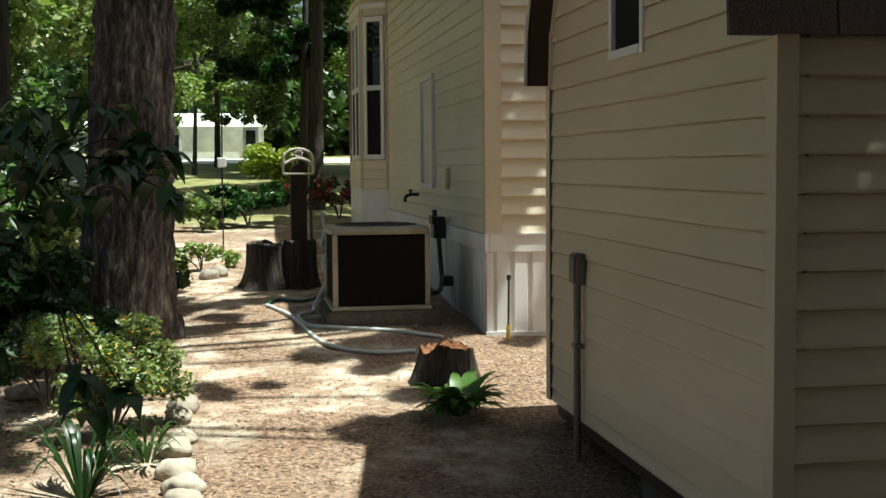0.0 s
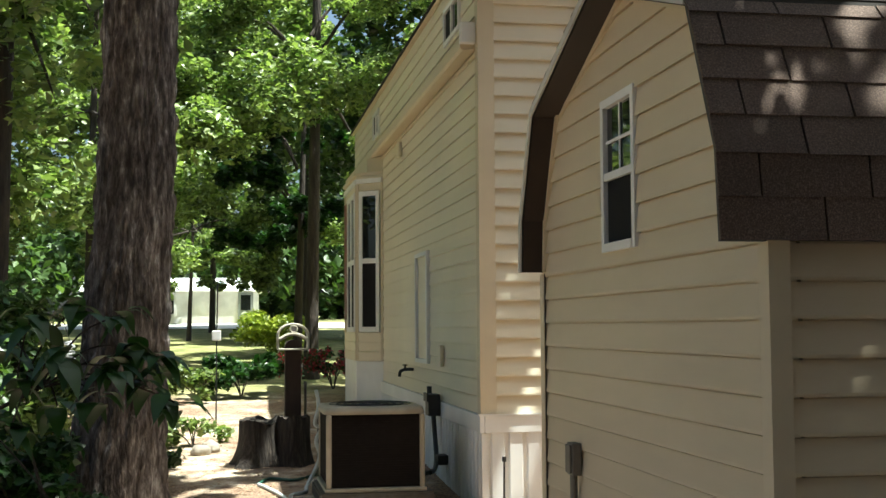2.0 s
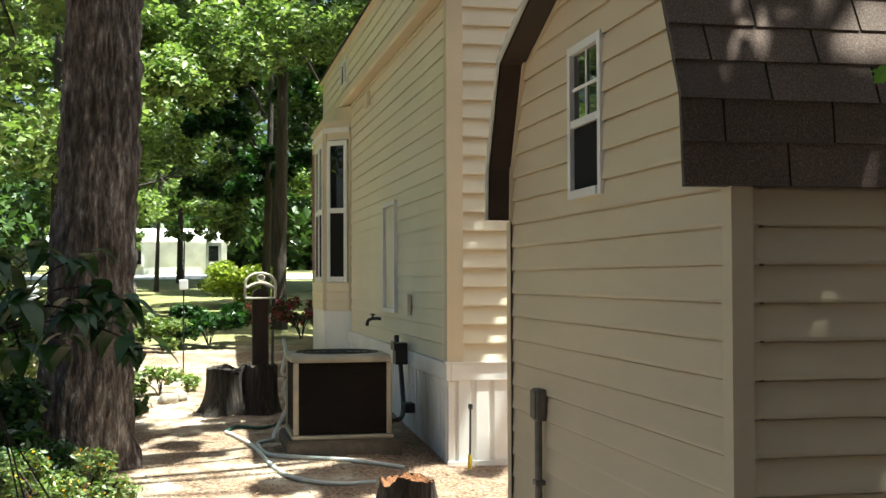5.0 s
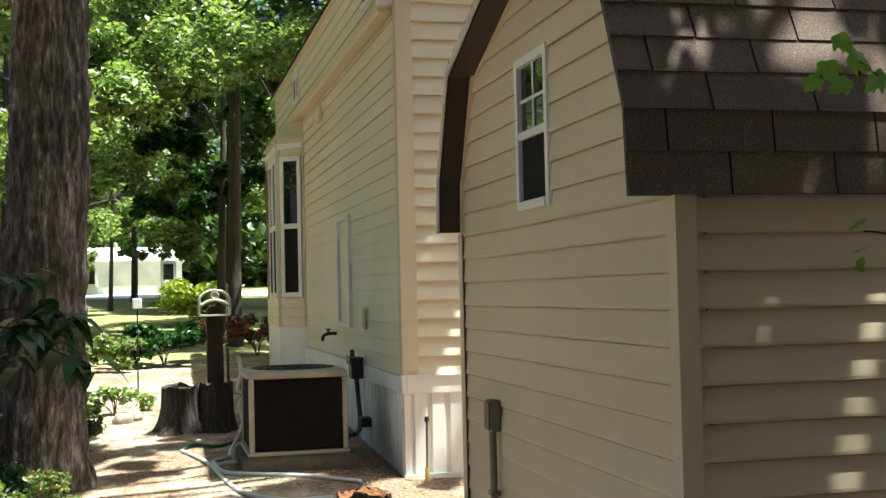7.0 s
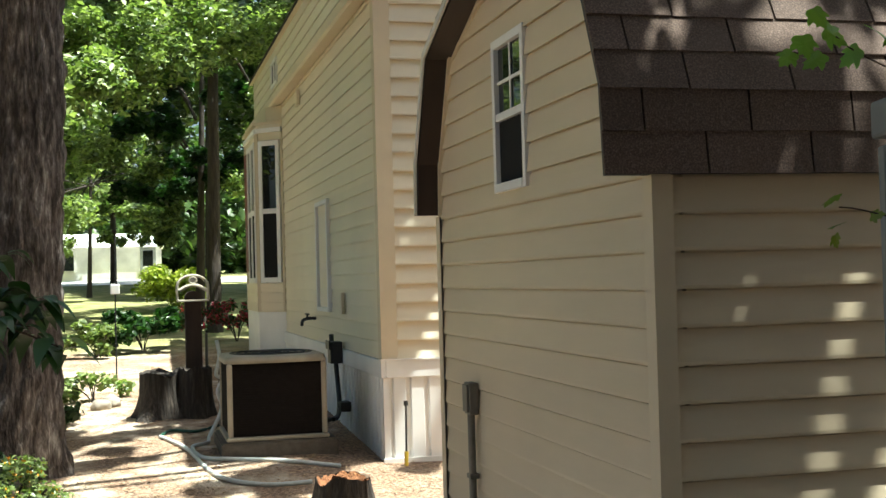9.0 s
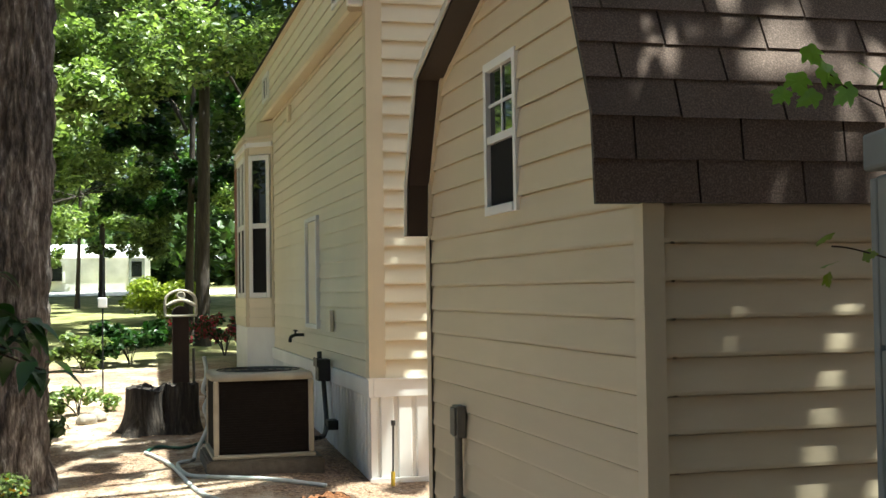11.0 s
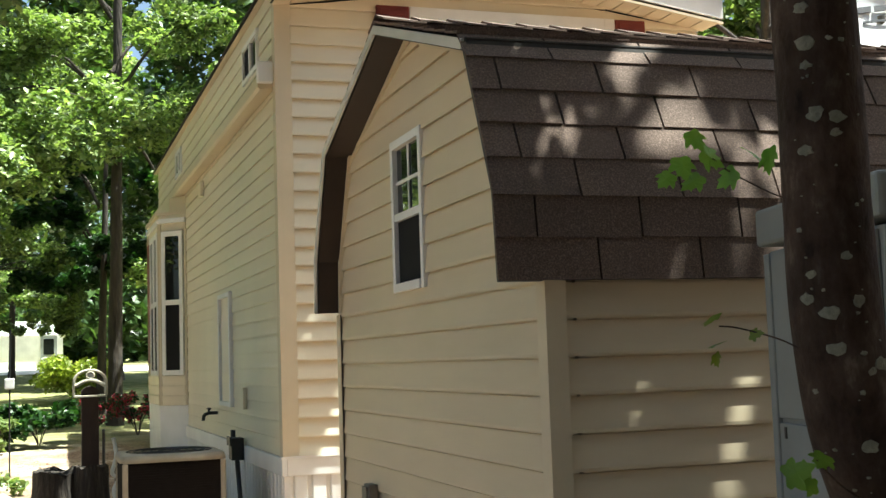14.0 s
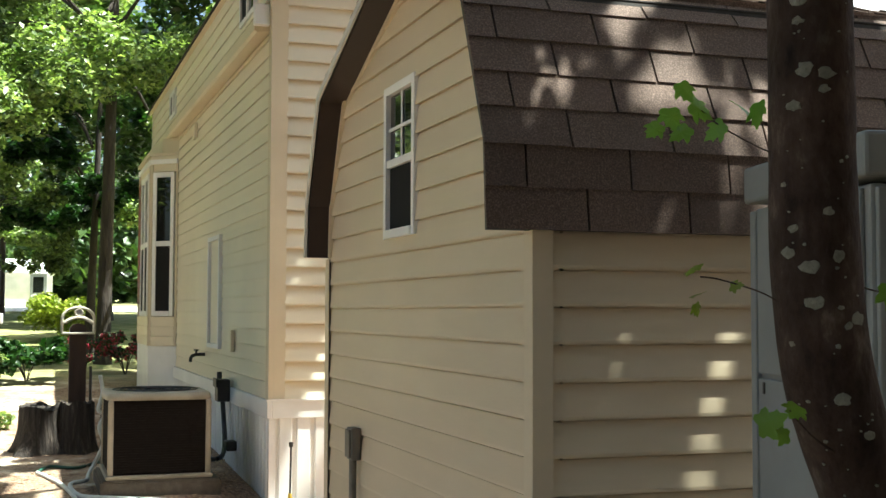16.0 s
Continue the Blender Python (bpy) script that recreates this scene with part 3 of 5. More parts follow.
            tagged(part("concrete_block", bm, CONCRETE), "weathered concrete block under the shed floor", "block", "blocks under the shed")


build_shed()

# ---- mobile home ----
HX, HY, HEND = 1.714, 8.431, 17.5
HW = 3.5
SKT = 0.918
HTOP = 4.40


def build_home():
    home = thing("mobile_home", "cream vinyl park-model home with white skirting and loft windows", "mobile home", at=(HX, HY, 0.2))
    inv = Matrix.Translation((-HX, -HY, -0.2))

    def p(name, bm, mat, label="", smooth=False):
        ob = part(name, bm, mat, home, label, smooth)
        ob.matrix_parent_inverse = inv
        return ob

    long_wall = p("long_wall", box((HX + 0.005, HY + 0.12, SKT), (HX + 0.12, HEND, HTOP)), SIDING_HOUSE)
    bay = (14.2, 16.16, SKT - 0.02, 3.615)
    clad(long_wall, "x", HX, SKT + 0.005, 3.62, lambda z: (HY + 0.09, HEND), SIDING_HOUSE, holes=[bay, (10.76, 11.48, 1.22, 2.255)], out=0.012)
    clad(long_wall, "x", HX, 3.88, HTOP, lambda z: (HY + 0.09, HEND), SIDING_HOUSE, holes=[(9.15, 9.86, 3.92, 4.24), (14.5, 15.1, 3.92, 4.24)], out=0.012)
    px = HX + HW / 2

    def end_span(z):
        if z <= 4.2:
            return HX + 0.09, HX + HW
        f = (z - 4.2) / 0.285
        return HX + 0.09 + f * (HW / 2 - 0.09), HX + HW - f * HW / 2

    end_wall = p("end_wall", prism([(HX + 0.005, SKT), (HX + HW, SKT), (HX + HW, 4.2), (px, 4.465), (HX + 0.005, 4.2)], HY + 0.005, HY + 0.11, "y"), SIDING_HOUSE)
    clad(end_wall, "y", HY, SKT + 0.005, 4.45, end_span, SIDING_HOUSE, course=0.1365, holes=[(2.73, 4.44, 3.125, 4.25)], out=0.03)
    p("side_wall", box((HX + HW - 0.1, HY + 0.12, 0.2), (HX + HW, HEND, HTOP)), SIDING_HOUSE)
    p("far_wall", box((HX + 0.13, HEND - 0.1, 0.3), (HX + HW - 0.11, HEND, HTOP)), SIDING_HOUSE)
    # corner post
    bm = bmesh.new()
    add_box(bm, (HX - 0.026, HY - 0.026, SKT), (HX + 0.095, HY + 0.0, 4.36))
    add_box(bm, (HX - 0.026, HY + 0.0, SKT), (HX - 0.002, HY + 0.085, 4.36))
    p("corner_post", bm, POST, "wide cream corner post")
    bm = bmesh.new()
    add_box(bm, (HX - 0.026, HEND - 0.09, SKT), (HX - 0.002, HEND + 0.02, 3.6))
    p("corner_post", bm, POST)
    # skirting: white band and ribbed panels
    g0 = 0.1
    p("skirting_band", box((HX - 0.035, HY - 0.035, SKT - 0.125), (HX + 0.0, HEND, SKT), 0.004), WHITE, "white skirting band")
    p("skirting_band", box((HX + 0.001, HY - 0.035, SKT - 0.125), (HX + HW, HY - 0.002, SKT), 0.004), WHITE)
    p("band_cap", box((HX - 0.045, HY - 0.045, SKT + 0.001), (HX + HW, HY - 0.003, SKT + 0.012)), WHITE)
    p("skirting_foot", box((HX - 0.03, HY - 0.036, 0.17), (HX + HW, HY - 0.026, 0.215), 0.002), WHITE)

    def panel(kind, u):
        bm = bmesh.new()
        w = 0.405
        prof = [(0, 0.0), (0.018, 0.0), (0.028, 0.02), (0.115, 0.02), (0.125, 0.0), (0.15, 0.0), (0.16, 0.02), (0.25, 0.02), (0.26, 0.0), (0.285, 0.0), (0.295, 0.02), (0.38, 0.02), (0.39, 0.0), (w, 0.0)]
        for z in (0.08 if kind == "y" else 0.12, SKT - 0.12):
            for du, d in prof:
                dd = d + 0.004
                bm.verts.new((HX - dd, u + du, z) if kind == "x" else (u + du, HY - dd, z))
        bm.verts.ensure_lookup_table()
        n = len(prof)
        for i in range(n - 1):
            bm.faces.new([bm.verts[k] for k in (i, i + 1, n + i + 1, n + i)])
        ex = bmesh.ops.extrude_face_region(bm, geom=bm.faces[:])
        bmesh.ops.translate(bm, verts=[v for v in ex["geom"] if isinstance(v, bmesh.types.BMVert)], vec=(0.003, 0, 0) if kind == "x" else (0, 0.003, 0))
        bmesh.ops.recalc_face_normals(bm, faces=bm.faces)
        p("skirting_panel", bm, SKIRT)

    u = HY + 0.03
    while u < HEND - 0.3:
        panel("x", u)
        u += 0.41
    u = HX + 0.03
    while u < HX + HW - 0.3:
        panel("y", u)
        u += 0.41
    p("skirting_corner", box((HX - 0.02, HY - 0.02, 0.1), (HX + 0.03, HY + 0.03, SKT - 0.127), 0.004), WHITE)
    # pent eave along the long wall
    eave = [(HX + 0.0, 3.62), (HX - 0.115, 3.60), (HX - 0.135, 3.615), (HX - 0.135, 3.70), (HX, 3.875)]
    p("pent_eave", prism(eave, HY + 0.09, HEND + 0.1, "y"), POST, "sloped cream eave strip")
    p("eave_end_cap", box((HX - 0.145, HY + 0.03, 3.64), (HX - 0.028, HY + 0.088, 3.80), 0.01), WHITE)
    # upper roof with overhang at the gable end
    ov = HY - 0.33
    for s in (0, 1):
        xo = HX - 0.05 if s == 0 else HX + HW + 0.05
        o = [(px, 4.505), (xo, 4.225), (xo, 4.38), (px, 4.665)]
        p("fascia", prism(o, ov, ov + 0.025, "y"), ROOF_WHITE, "white gable fascia board")
        o = [(px, 4.675), (xo + (-0.02 if s == 0 else 0.02), 4.39), (xo + (-0.02 if s == 0 else 0.02), 4.405), (px, 4.70)]
        p("roof_panel", prism(o, ov - 0.02, HEND + 0.2, "y"), FELT, "grey-brown roof panel")
        # soffit strips, run across the overhang
        n = 13
        for i in range(n):
            a, b = i / n, (i + 1) / n
            xa, xb = px + (xo - px) * a, px + (xo - px) * (b - 0.006)
            za, zb = 4.48 + (4.2 - 4.48) * a, 4.48 + (4.2 - 4.48) * (b - 0.006)
            p("soffit_strip", prism([(xa, za), (xb, zb), (xb, zb + 0.012), (xa, za + 0.012)], ov + 0.027, HY - 0.02, "y"), POST)
        p("soffit_backing", prism([(px, 4.497), (xo, 4.217), (xo, 4.222), (px, 4.501)], ov + 0.027, HY - 0.02, "y"), BROWN)
        p("soffit_trim", prism([(px, 4.46), (xo, 4.18), (xo, 4.198), (px, 4.478)], ov, ov + 0.024, "y"), POST)
    p("roof_edge", box((HX - 0.045, HY - 0.02, HTOP - 0.015), (HX - 0.0, HEND + 0.2, HTOP + 0.012), 0.004), POST)
    # windows
    for y0, y1 in ((9.15, 9.86), (14.5, 15.1)):
        w = new("loft_window")
        w.parent, w.matrix_parent_inverse = home, inv
        for lo, hi in (((HX - 0.03, y0, 3.92), (HX + 0.01, y0 + 0.04, 4.24)), ((HX - 0.03, y1 - 0.04, 3.92), (HX + 0.01, y1, 4.24)), ((HX - 0.03, y0 + 0.04, 4.20), (HX + 0.01, y1 - 0.04, 4.24)), ((HX - 0.03, y0 + 0.04, 3.92), (HX + 0.01, y1 - 0.04, 3.96)), ((HX - 0.028, (y0 + y1) / 2 - 0.02, 3.96), (HX + 0.01, (y0 + y1) / 2 + 0.02, 4.20))):
            part("window_frame", box(lo, hi, 0.003), WHITE, w)
        part("pane", box((HX - 0.01, y0 + 0.04, 3.96), (HX + 0.004, (y0 + y1) / 2 - 0.02, 4.20)), PANE, w)
        part("pane", box((HX - 0.01, (y0 + y1) / 2 + 0.02, 3.96), (HX + 0.004, y1 - 0.04, 4.20)), GLASS_DARK, w)
    # end window with dark red shutters, seen over the shed roof
    w = sash_window(home, "end_window", "y", HY, 2.725, 4.445, 3.12, 4.255, 0.5, (1, 1), WHITE, PANE, GLASS_DARK, 0.09, 0.04)
    w.matrix_parent_inverse = inv
    for a, b in ((2.462, 2.72), (4.45, 4.71)):
        sh = p("shutter", box((a, HY - 0.05, 3.15), (b, HY - 0.018, 4.25), 0.005), RED, "dark red louvred shutter")
        for i in range(16):
            z = 3.2 + i * 0.065
            part("slat", box((a + 0.03, HY - 0.058, z), (b - 0.03, HY - 0.051, z + 0.045), 0.002), RED, sh)
    # narrow access door in white trim
    d = new("access_door")
    d.parent, d.matrix_parent_inverse = home, inv
    d["label"] = "narrow cream access door in white trim"
    part("door_panel", box((HX - 0.012, 10.81, 1.26), (HX + 0.02, 11.43, 2.215), 0.003), SIDING_HOUSE, d)
    for lo, hi in (((10.76, 1.22), (10.81, 2.255)), ((11.43, 1.22), (11.48, 2.255)), ((10.81, 2.215), (11.43, 2.255)), ((10.81, 1.22), (11.43, 1.26))):
        part("door_trim", box((HX - 0.04, lo[0], lo[1]), (HX + 0.02, hi[0], hi[1]), 0.004), WHITE, d)
    # bay window: angled sides, white sashes with lapped siding below, a dark red shutter on its face
    bx = HX - 0.29
    b0, b1, c1, c0 = (HX, 14.2), (bx, 14.46), (bx, 15.9), (HX, 16.16)
    bayob = new("bay_window")
    bayob.parent, bayob.matrix_parent_inverse = home, inv
    bayob["label"] = "angled bay with white sash windows and a dark red shutter"
    foot = [b0, b1, c1, c0]
    for nm, z0, z1, grow, mat in (("bay_base", 1.15, 1.49, 0.0, SIDING_HOUSE), ("bay_head", 3.20, 3.385, 0.0, SIDING_HOUSE), ("bay_roof", 3.386, 3.42, 0.04, POST), ("bay_roof_cap", 3.421, 3.60, -0.12, POST), ("bay_skirt", 0.2, 1.148, 0.012, SKIRT)):
        o = [(x - (grow if x < HX else 0), y) for x, y in foot]
        part(nm, prism(o, z0, z1, "z"), mat, bayob)
    for (xa, ya), (xb, yb), shut in ((b0, b1, False), (b1, c1, True), (c1, c0, False)):
        L = math.hypot(xb - xa, yb - ya)
        m = Matrix.Translation((xa, ya, 0)) @ Matrix.Rotation(math.atan2(yb - ya, xb - xa), 4, "Z")

        def piece(nm, lo, hi, mat, bevel=0.003):
            part(nm, box(lo, hi, bevel, m), mat, bayob)

        piece("header_trim", (0.01, 0.001, 3.29), (L - 0.01, 0.03, 3.345), WHITE)
        piece("corner_strip", (0.002, 0.001, 1.16), (0.03, 0.022, 3.28), POST)
        piece("corner_strip", (L - 0.03, 0.001, 1.16), (L - 0.002, 0.022, 3.28), POST)
        z = 1.152
        while z < 1.45:
            m2 = m @ Matrix.Translation((0, 0.004, z)) @ Matrix.Rotation(radians(-6), 4, "X")
            part("siding_board", box((0.032, 0.0, 0.0), (L - 0.032, 0.012, 0.112), 0.002, m2), SIDING_HOUSE, bayob)
            z += 0.115
        panes = ((0.045, L - 0.045),) if not shut else ((0.05, 0.50), (0.50, 0.95))
        for s0, s1 in panes:
            for lo, hi in (((s0, -0.02, 1.50), (s0 + 0.05, 0.035, 3.19)), ((s1 - 0.05, -0.02, 1.50), (s1, 0.035, 3.19)), ((s0 + 0.05, -0.02, 3.13), (s1 - 0.05, 0.035, 3.19)), ((s0 + 0.05, -0.02, 1.50), (s1 - 0.05, 0.04, 1.56)), ((s0 + 0.05, -0.018, 2.32), (s1 - 0.05, 0.035, 2.38))):
                piece("window_frame", lo, hi, WHITE)
            piece("pane", (s0 + 0.05, 0.002, 2.38), (s1 - 0.05, 0.02, 3.13), PANE, 0)
            piece("screen", (s0 + 0.05, 0.004, 1.56), (s1 - 0.05, 0.022, 2.32), GLASS_DARK, 0)
        if shut:
            piece("shutter", (1.0, 0.001, 1.65), (1.36, 0.03, 3.15), RED)
            piece("wall_panel", (0.032, -0.05, 1.491), (L - 0.032, 0.0, 3.199), SIDING_HOUSE, 0)
    # outlet cover, vent, tap and meter box
    p("outlet_cover", box((HX - 0.05, 9.98, 1.22), (HX - 0.018, 10.10, 1.40), 0.005), SIDING_HOUSE, "cream outlet cover")
    p("wall_vent", box((HX - 0.05, 12.5, 3.36), (HX - 0.015, 12.68, 3.52), 0.006), SIDING_HOUSE)
    tap = new("garden_tap")
    tap.parent, tap.matrix_parent_inverse = home, inv
    tap["label"] = "dark brass garden tap"
    part("spout", tube(bend([(HX - 0.02, 11.7, 1.14), (HX - 0.1, 11.7, 1.14), (HX - 0.15, 11.7, 1.12), (HX - 0.16, 11.7, 1.07)], 4), 0.016, 8), BLACK, tap)
    part("handle", box((HX - 0.12, 11.63, 1.175), (HX - 0.09, 11.77, 1.19), 0.004), BLACK, tap)
    part("stem", tube([(HX - 0.105, 11.7, 1.15), (HX - 0.105, 11.7, 1.18)], 0.01, 8), BLACK, tap)
    return home


build_home()


# ---- air conditioner ----
def build_ac():
    x0, x1, y0, y1, z0, z1 = 0.608, 1.338, 8.75, 9.55, 0.352, 0.962
    g = 0.2
    ac = thing("air_conditioner", "tan steel outdoor air conditioner with dark louvred sides", "air conditioner", at=((x0 + x1) / 2, (y0 + y1) / 2, z0))
    inv = Matrix.Translation((-(x0 + x1) / 2, -(y0 + y1) / 2, -z0))

    def p(name, bm, mat, label="", smooth=False):
        ob = part(name, bm, mat, ac, label, smooth)
        ob.matrix_parent_inverse = inv
        return ob

    for x in (x0, x1 - 0.04):
        for y in (y0, y1 - 0.04):
            p("corner_post", box((x, y, z0 + 0.03), (x + 0.04, y + 0.04, z1 - 0.045), 0.012), AC_TAN)
    p("base_pan", box((x0 - 0.012, y0 - 0.012, z0), (x1 + 0.012, y1 + 0.012, z0 + 0.032), 0.01), AC_TAN)
    for i in range(28):
        z = z0 + 0.045 + i * 0.018
        if z > z1 - 0.06:
            break
        bm = bmesh.new()
        add_box(bm, (x0 + 0.04, y0 + 0.012, z), (x1 - 0.04, y0 + 0.02, z + 0.0155))
        add_box(bm, (x0 + 0.012, y0 + 0.04, z), (x0 + 0.02, y1 - 0.04, z + 0.0155))
        p("louvre", bm, AC_DARK)
    p("coil", box((x0 + 0.022, y0 + 0.022, z0 + 0.033), (x1 - 0.022, y1 - 0.022, z1 - 0.046)), AC_DARK, "dark condenser coil")
    # top cover with a round fan opening
    bm = bmesh.new()
    cx, cy, n = (x0 + x1) / 2, (y0 + y1) / 2, 48
    hx, hy = (x1 - x0) / 2 + 0.015, (y1 - y0) / 2 + 0.015
    outer, outer2, inner, inner2 = [], [], [], []
    for k in range(n):
        a = k * math.tau / n
        c, s = math.cos(a), math.sin(a)
        f = 1 / (abs(c) ** 9 + abs(s) ** 9) ** (1 / 9)
        outer.append(bm.verts.new((cx + hx * c * f, cy + hy * s * f, z1 - 0.045)))
        outer2.append(bm.verts.new((cx + (hx - 0.012) * c * f, cy + (hy - 0.012) * s * f, z1)))
        inner.append(bm.verts.new((cx + 0.32 * c, cy + 0.34 * s, z1 + 0.012)))
        inner2.append(bm.verts.new((cx + 0.32 * c, cy + 0.34 * s, z1 - 0.045)))
    for k in range(n):
        j = (k + 1) % n
        for a, b in ((outer, outer2), (outer2, inner), (inner, inner2), (inner2, outer)):
            bm.faces.new((a[k], a[j], b[j], b[k]))
    bmesh.ops.recalc_face_normals(bm, faces=bm.faces)
    p("top_cover", bm, AC_TAN, "tan top cover with round opening", True)
    for r in (0.08, 0.14, 0.2, 0.26, 0.31):
        ring = [(cx + r * math.cos(a), cy + r * 1.06 * math.sin(a), z1 + 0.012) for a in (k * math.tau / 32 for k in range(33))]
        p("fan_guard_ring", tube(ring, 0.004, 6, False), BLACK)
    p("fan_well", box((x0 + 0.05, y0 + 0.05, z1 - 0.04), (x1 - 0.05, y1 - 0.05, z1 - 0.03)), BLACK)
    for k in range(3):
        m = Matrix.Translation((cx, cy, z1 - 0.02)) @ Matrix.Rotation(k * math.tau / 3 + 0.4, 4, "Z") @ Matrix.Rotation(0.12, 4, "X")
        p("fan_blade", box((0.03, -0.07, -0.004), (0.29, 0.07, 0.004), 0.0, m), BLACK)
    pad = bmesh.new()
    add_box(pad, (x0 - 0.05, y0 - 0.04, g - 0.06), (x1 + 0.07, y1 + 0.06, z0 - 0.002))
    bmesh.ops.bevel(pad, geom=pad.edges[:], offset=0.015, segments=2, affect="EDGES")
    tagged(part("concrete_pad", pad, CONCRETE), "weathered concrete pad under the air conditioner", "pad")
    # disconnect box with its conduit, on the home's wall
    db = thing("disconnect_box", "black disconnect box and flexible conduit on home wall", "electrical box", at=(HX - 0.05, 10.15, 0.9))
    i2 = Matrix.Translation((-(HX - 0.05), -10.15, -0.9))
    for nm, bm in (
        ("box_body", box((HX - 0.14, 10.05, 0.80), (HX - 0.036, 10.22, 0.985), 0.008)),
        ("box_lid", box((HX - 0.155, 10.04, 0.92), (HX - 0.141, 10.23, 0.995), 0.004)),
        ("conduit", tube(bend([(HX - 0.09, 10.1, 0.80), (HX - 0.08, 10.08, 0.62), (HX - 0.1, 9.9, 0.45), (HX - 0.2, 9.5, 0.40), (x1 + 0.0, 9.3, 0.42)], 6), 0.02, 8)),
        ("pipe_cover", box((HX - 0.11, 9.75, 0.42), (HX - 0.022, 9.9, 0.5), 0.01)),
        ("cable_tab", tube([(HX - 0.06, 10.5, 1.03), (HX - 0.06, 10.48, 0.86)], 0.022, 8)),
    ):
        part(nm, bm, BLACK, db).matrix_parent_inverse = i2


build_ac()


from mathutils.bvhtree import BVHTree


# ---- foliage ----
def leaf_cloud(centres, radii, count, size, rng, flat=0.5, shape="oval"):
    """Vertices and faces of many small folded leaves, gathered in clumps."""
    c = np.array(centres, float)
    r = np.array(radii, float)
    w = r ** 2
    pick = rng.choice(len(c), count, p=w / w.sum())
    d = rng.normal(size=(count, 3))
    d /= np.linalg.norm(d, axis=1)[:, None]
    rad = rng.random(count) ** 0.45
    pos = c[pick] + d * (r[pick] * rad)[:, None] * np.array([1, 1, 0.75])
    # leaf frame
    up = np.tile([0.0, 0.0, 1.0], (count, 1)) + rng.normal(size=(count, 3)) * flat + d * 0.3
    up /= np.linalg.norm(up, axis=1)[:, None]
    ax = rng.normal(size=(count, 3))
    ax -= (ax * up).sum(1)[:, None] * up
    ax /= np.linalg.norm(ax, axis=1)[:, None]
    side = np.cross(up, ax)
    s = size * rng.uniform(0.6, 1.35, count)[:, None]
    if shape == "oval":
        pts = [pos - ax * s * 0.5, pos + side * s * 0.3 + up * s * 0.07, pos + ax * s * 0.5 - up * s * 0.1, pos - side * s * 0.3 + up * s * 0.07]
        tri = [(0, 1, 2), (0, 2, 3)]
    else:
        pts = [pos - ax * s * 0.5, pos + side * s * 0.5 - ax * s * 0.08, pos + side * s * 0.26 + ax * s * 0.12, pos + ax * s * 0.6 - up * s * 0.12, pos - side * s * 0.26 + ax * s * 0.12, pos - side * s * 0.5 - ax * s * 0.08]
        tri = [(0, 1, 2), (0, 2, 3), (0, 3, 4), (0, 4, 5)]
    k = len(pts)
    verts = np.stack(pts, 1).reshape(-1, 3)
    base = np.arange(count)[:, None, None] * k
    faces = (base + np.array(tri)[None]).reshape(-1, 3)
    return verts, faces


def leaf_mesh(name, verts, faces):
    me = bpy.data.meshes.new(name)
    me.vertices.add(len(verts))
    me.vertices.foreach_set("co", np.asarray(verts, np.float32).ravel())
    me.loops.add(len(faces) * 3)
    me.loops.foreach_set("vertex_index", np.asarray(faces, np.int32).ravel())
    me.polygons.add(len(faces))
    me.polygons.foreach_set("loop_start", np.arange(0, len(faces) * 3, 3, dtype=np.int32))
    me.update(calc_edges=True)
    me.validate()
    return me


def trunk_mesh(base, top, r0, r1, flare=0.35, rings=40, sides=24, rough=0.06, furrow=0.0, seed=0, lean=()):
    """A tapered trunk that widens at its foot, with an uneven outline and, where furrow is given, upright bark ridges."""
    b, t = Vector(base), Vector(top)
    line = bend([b, *lean, t], max(4, rings // (1 + len(lean))))
    verts, n = [], len(line)
    for i, p in enumerate(line):
        f = i / (n - 1)
        h = (p.z - b.z)
        r = r0 + (r1 - r0) * f
        for k in range(sides):
            a = k * math.tau / sides
            lobes = 1 + flare * math.exp(-h / 0.35) * (0.75 + 0.5 * math.sin(a * 5 + seed))
            q = noise.noise(Vector((math.cos(a) * 1.5, math.sin(a) * 1.5, h * 0.7 + seed))) * rough
            rg = 0.0
            if furrow:
                ca, sa = math.cos(a) * r0, math.sin(a) * r0
                w = noise.noise(Vector((ca * 17, sa * 17, h * 3.6 + seed))) + 0.5 * noise.noise(Vector((ca * 40, sa * 40, h * 9 + seed)))
                rg = furrow * (abs(w) - 0.25)
            rr = r * lobes * (1 + q) + rg
            verts.append((p.x + math.cos(a) * rr, p.y + math.sin(a) * rr, p.z))
    faces = [(i * sides + k, i * sides + (k + 1) % sides, (i + 1) * sides + (k + 1) % sides, (i + 1) * sides + k) for i in range(n - 1) for k in range(sides)]
    faces.append(tuple(range((n - 1) * sides, n * sides)))
    me = bpy.data.meshes.new("trunk")
    me.from_pydata(verts, [], faces)
    for p in me.polygons:
        p.use_smooth = True
    return me


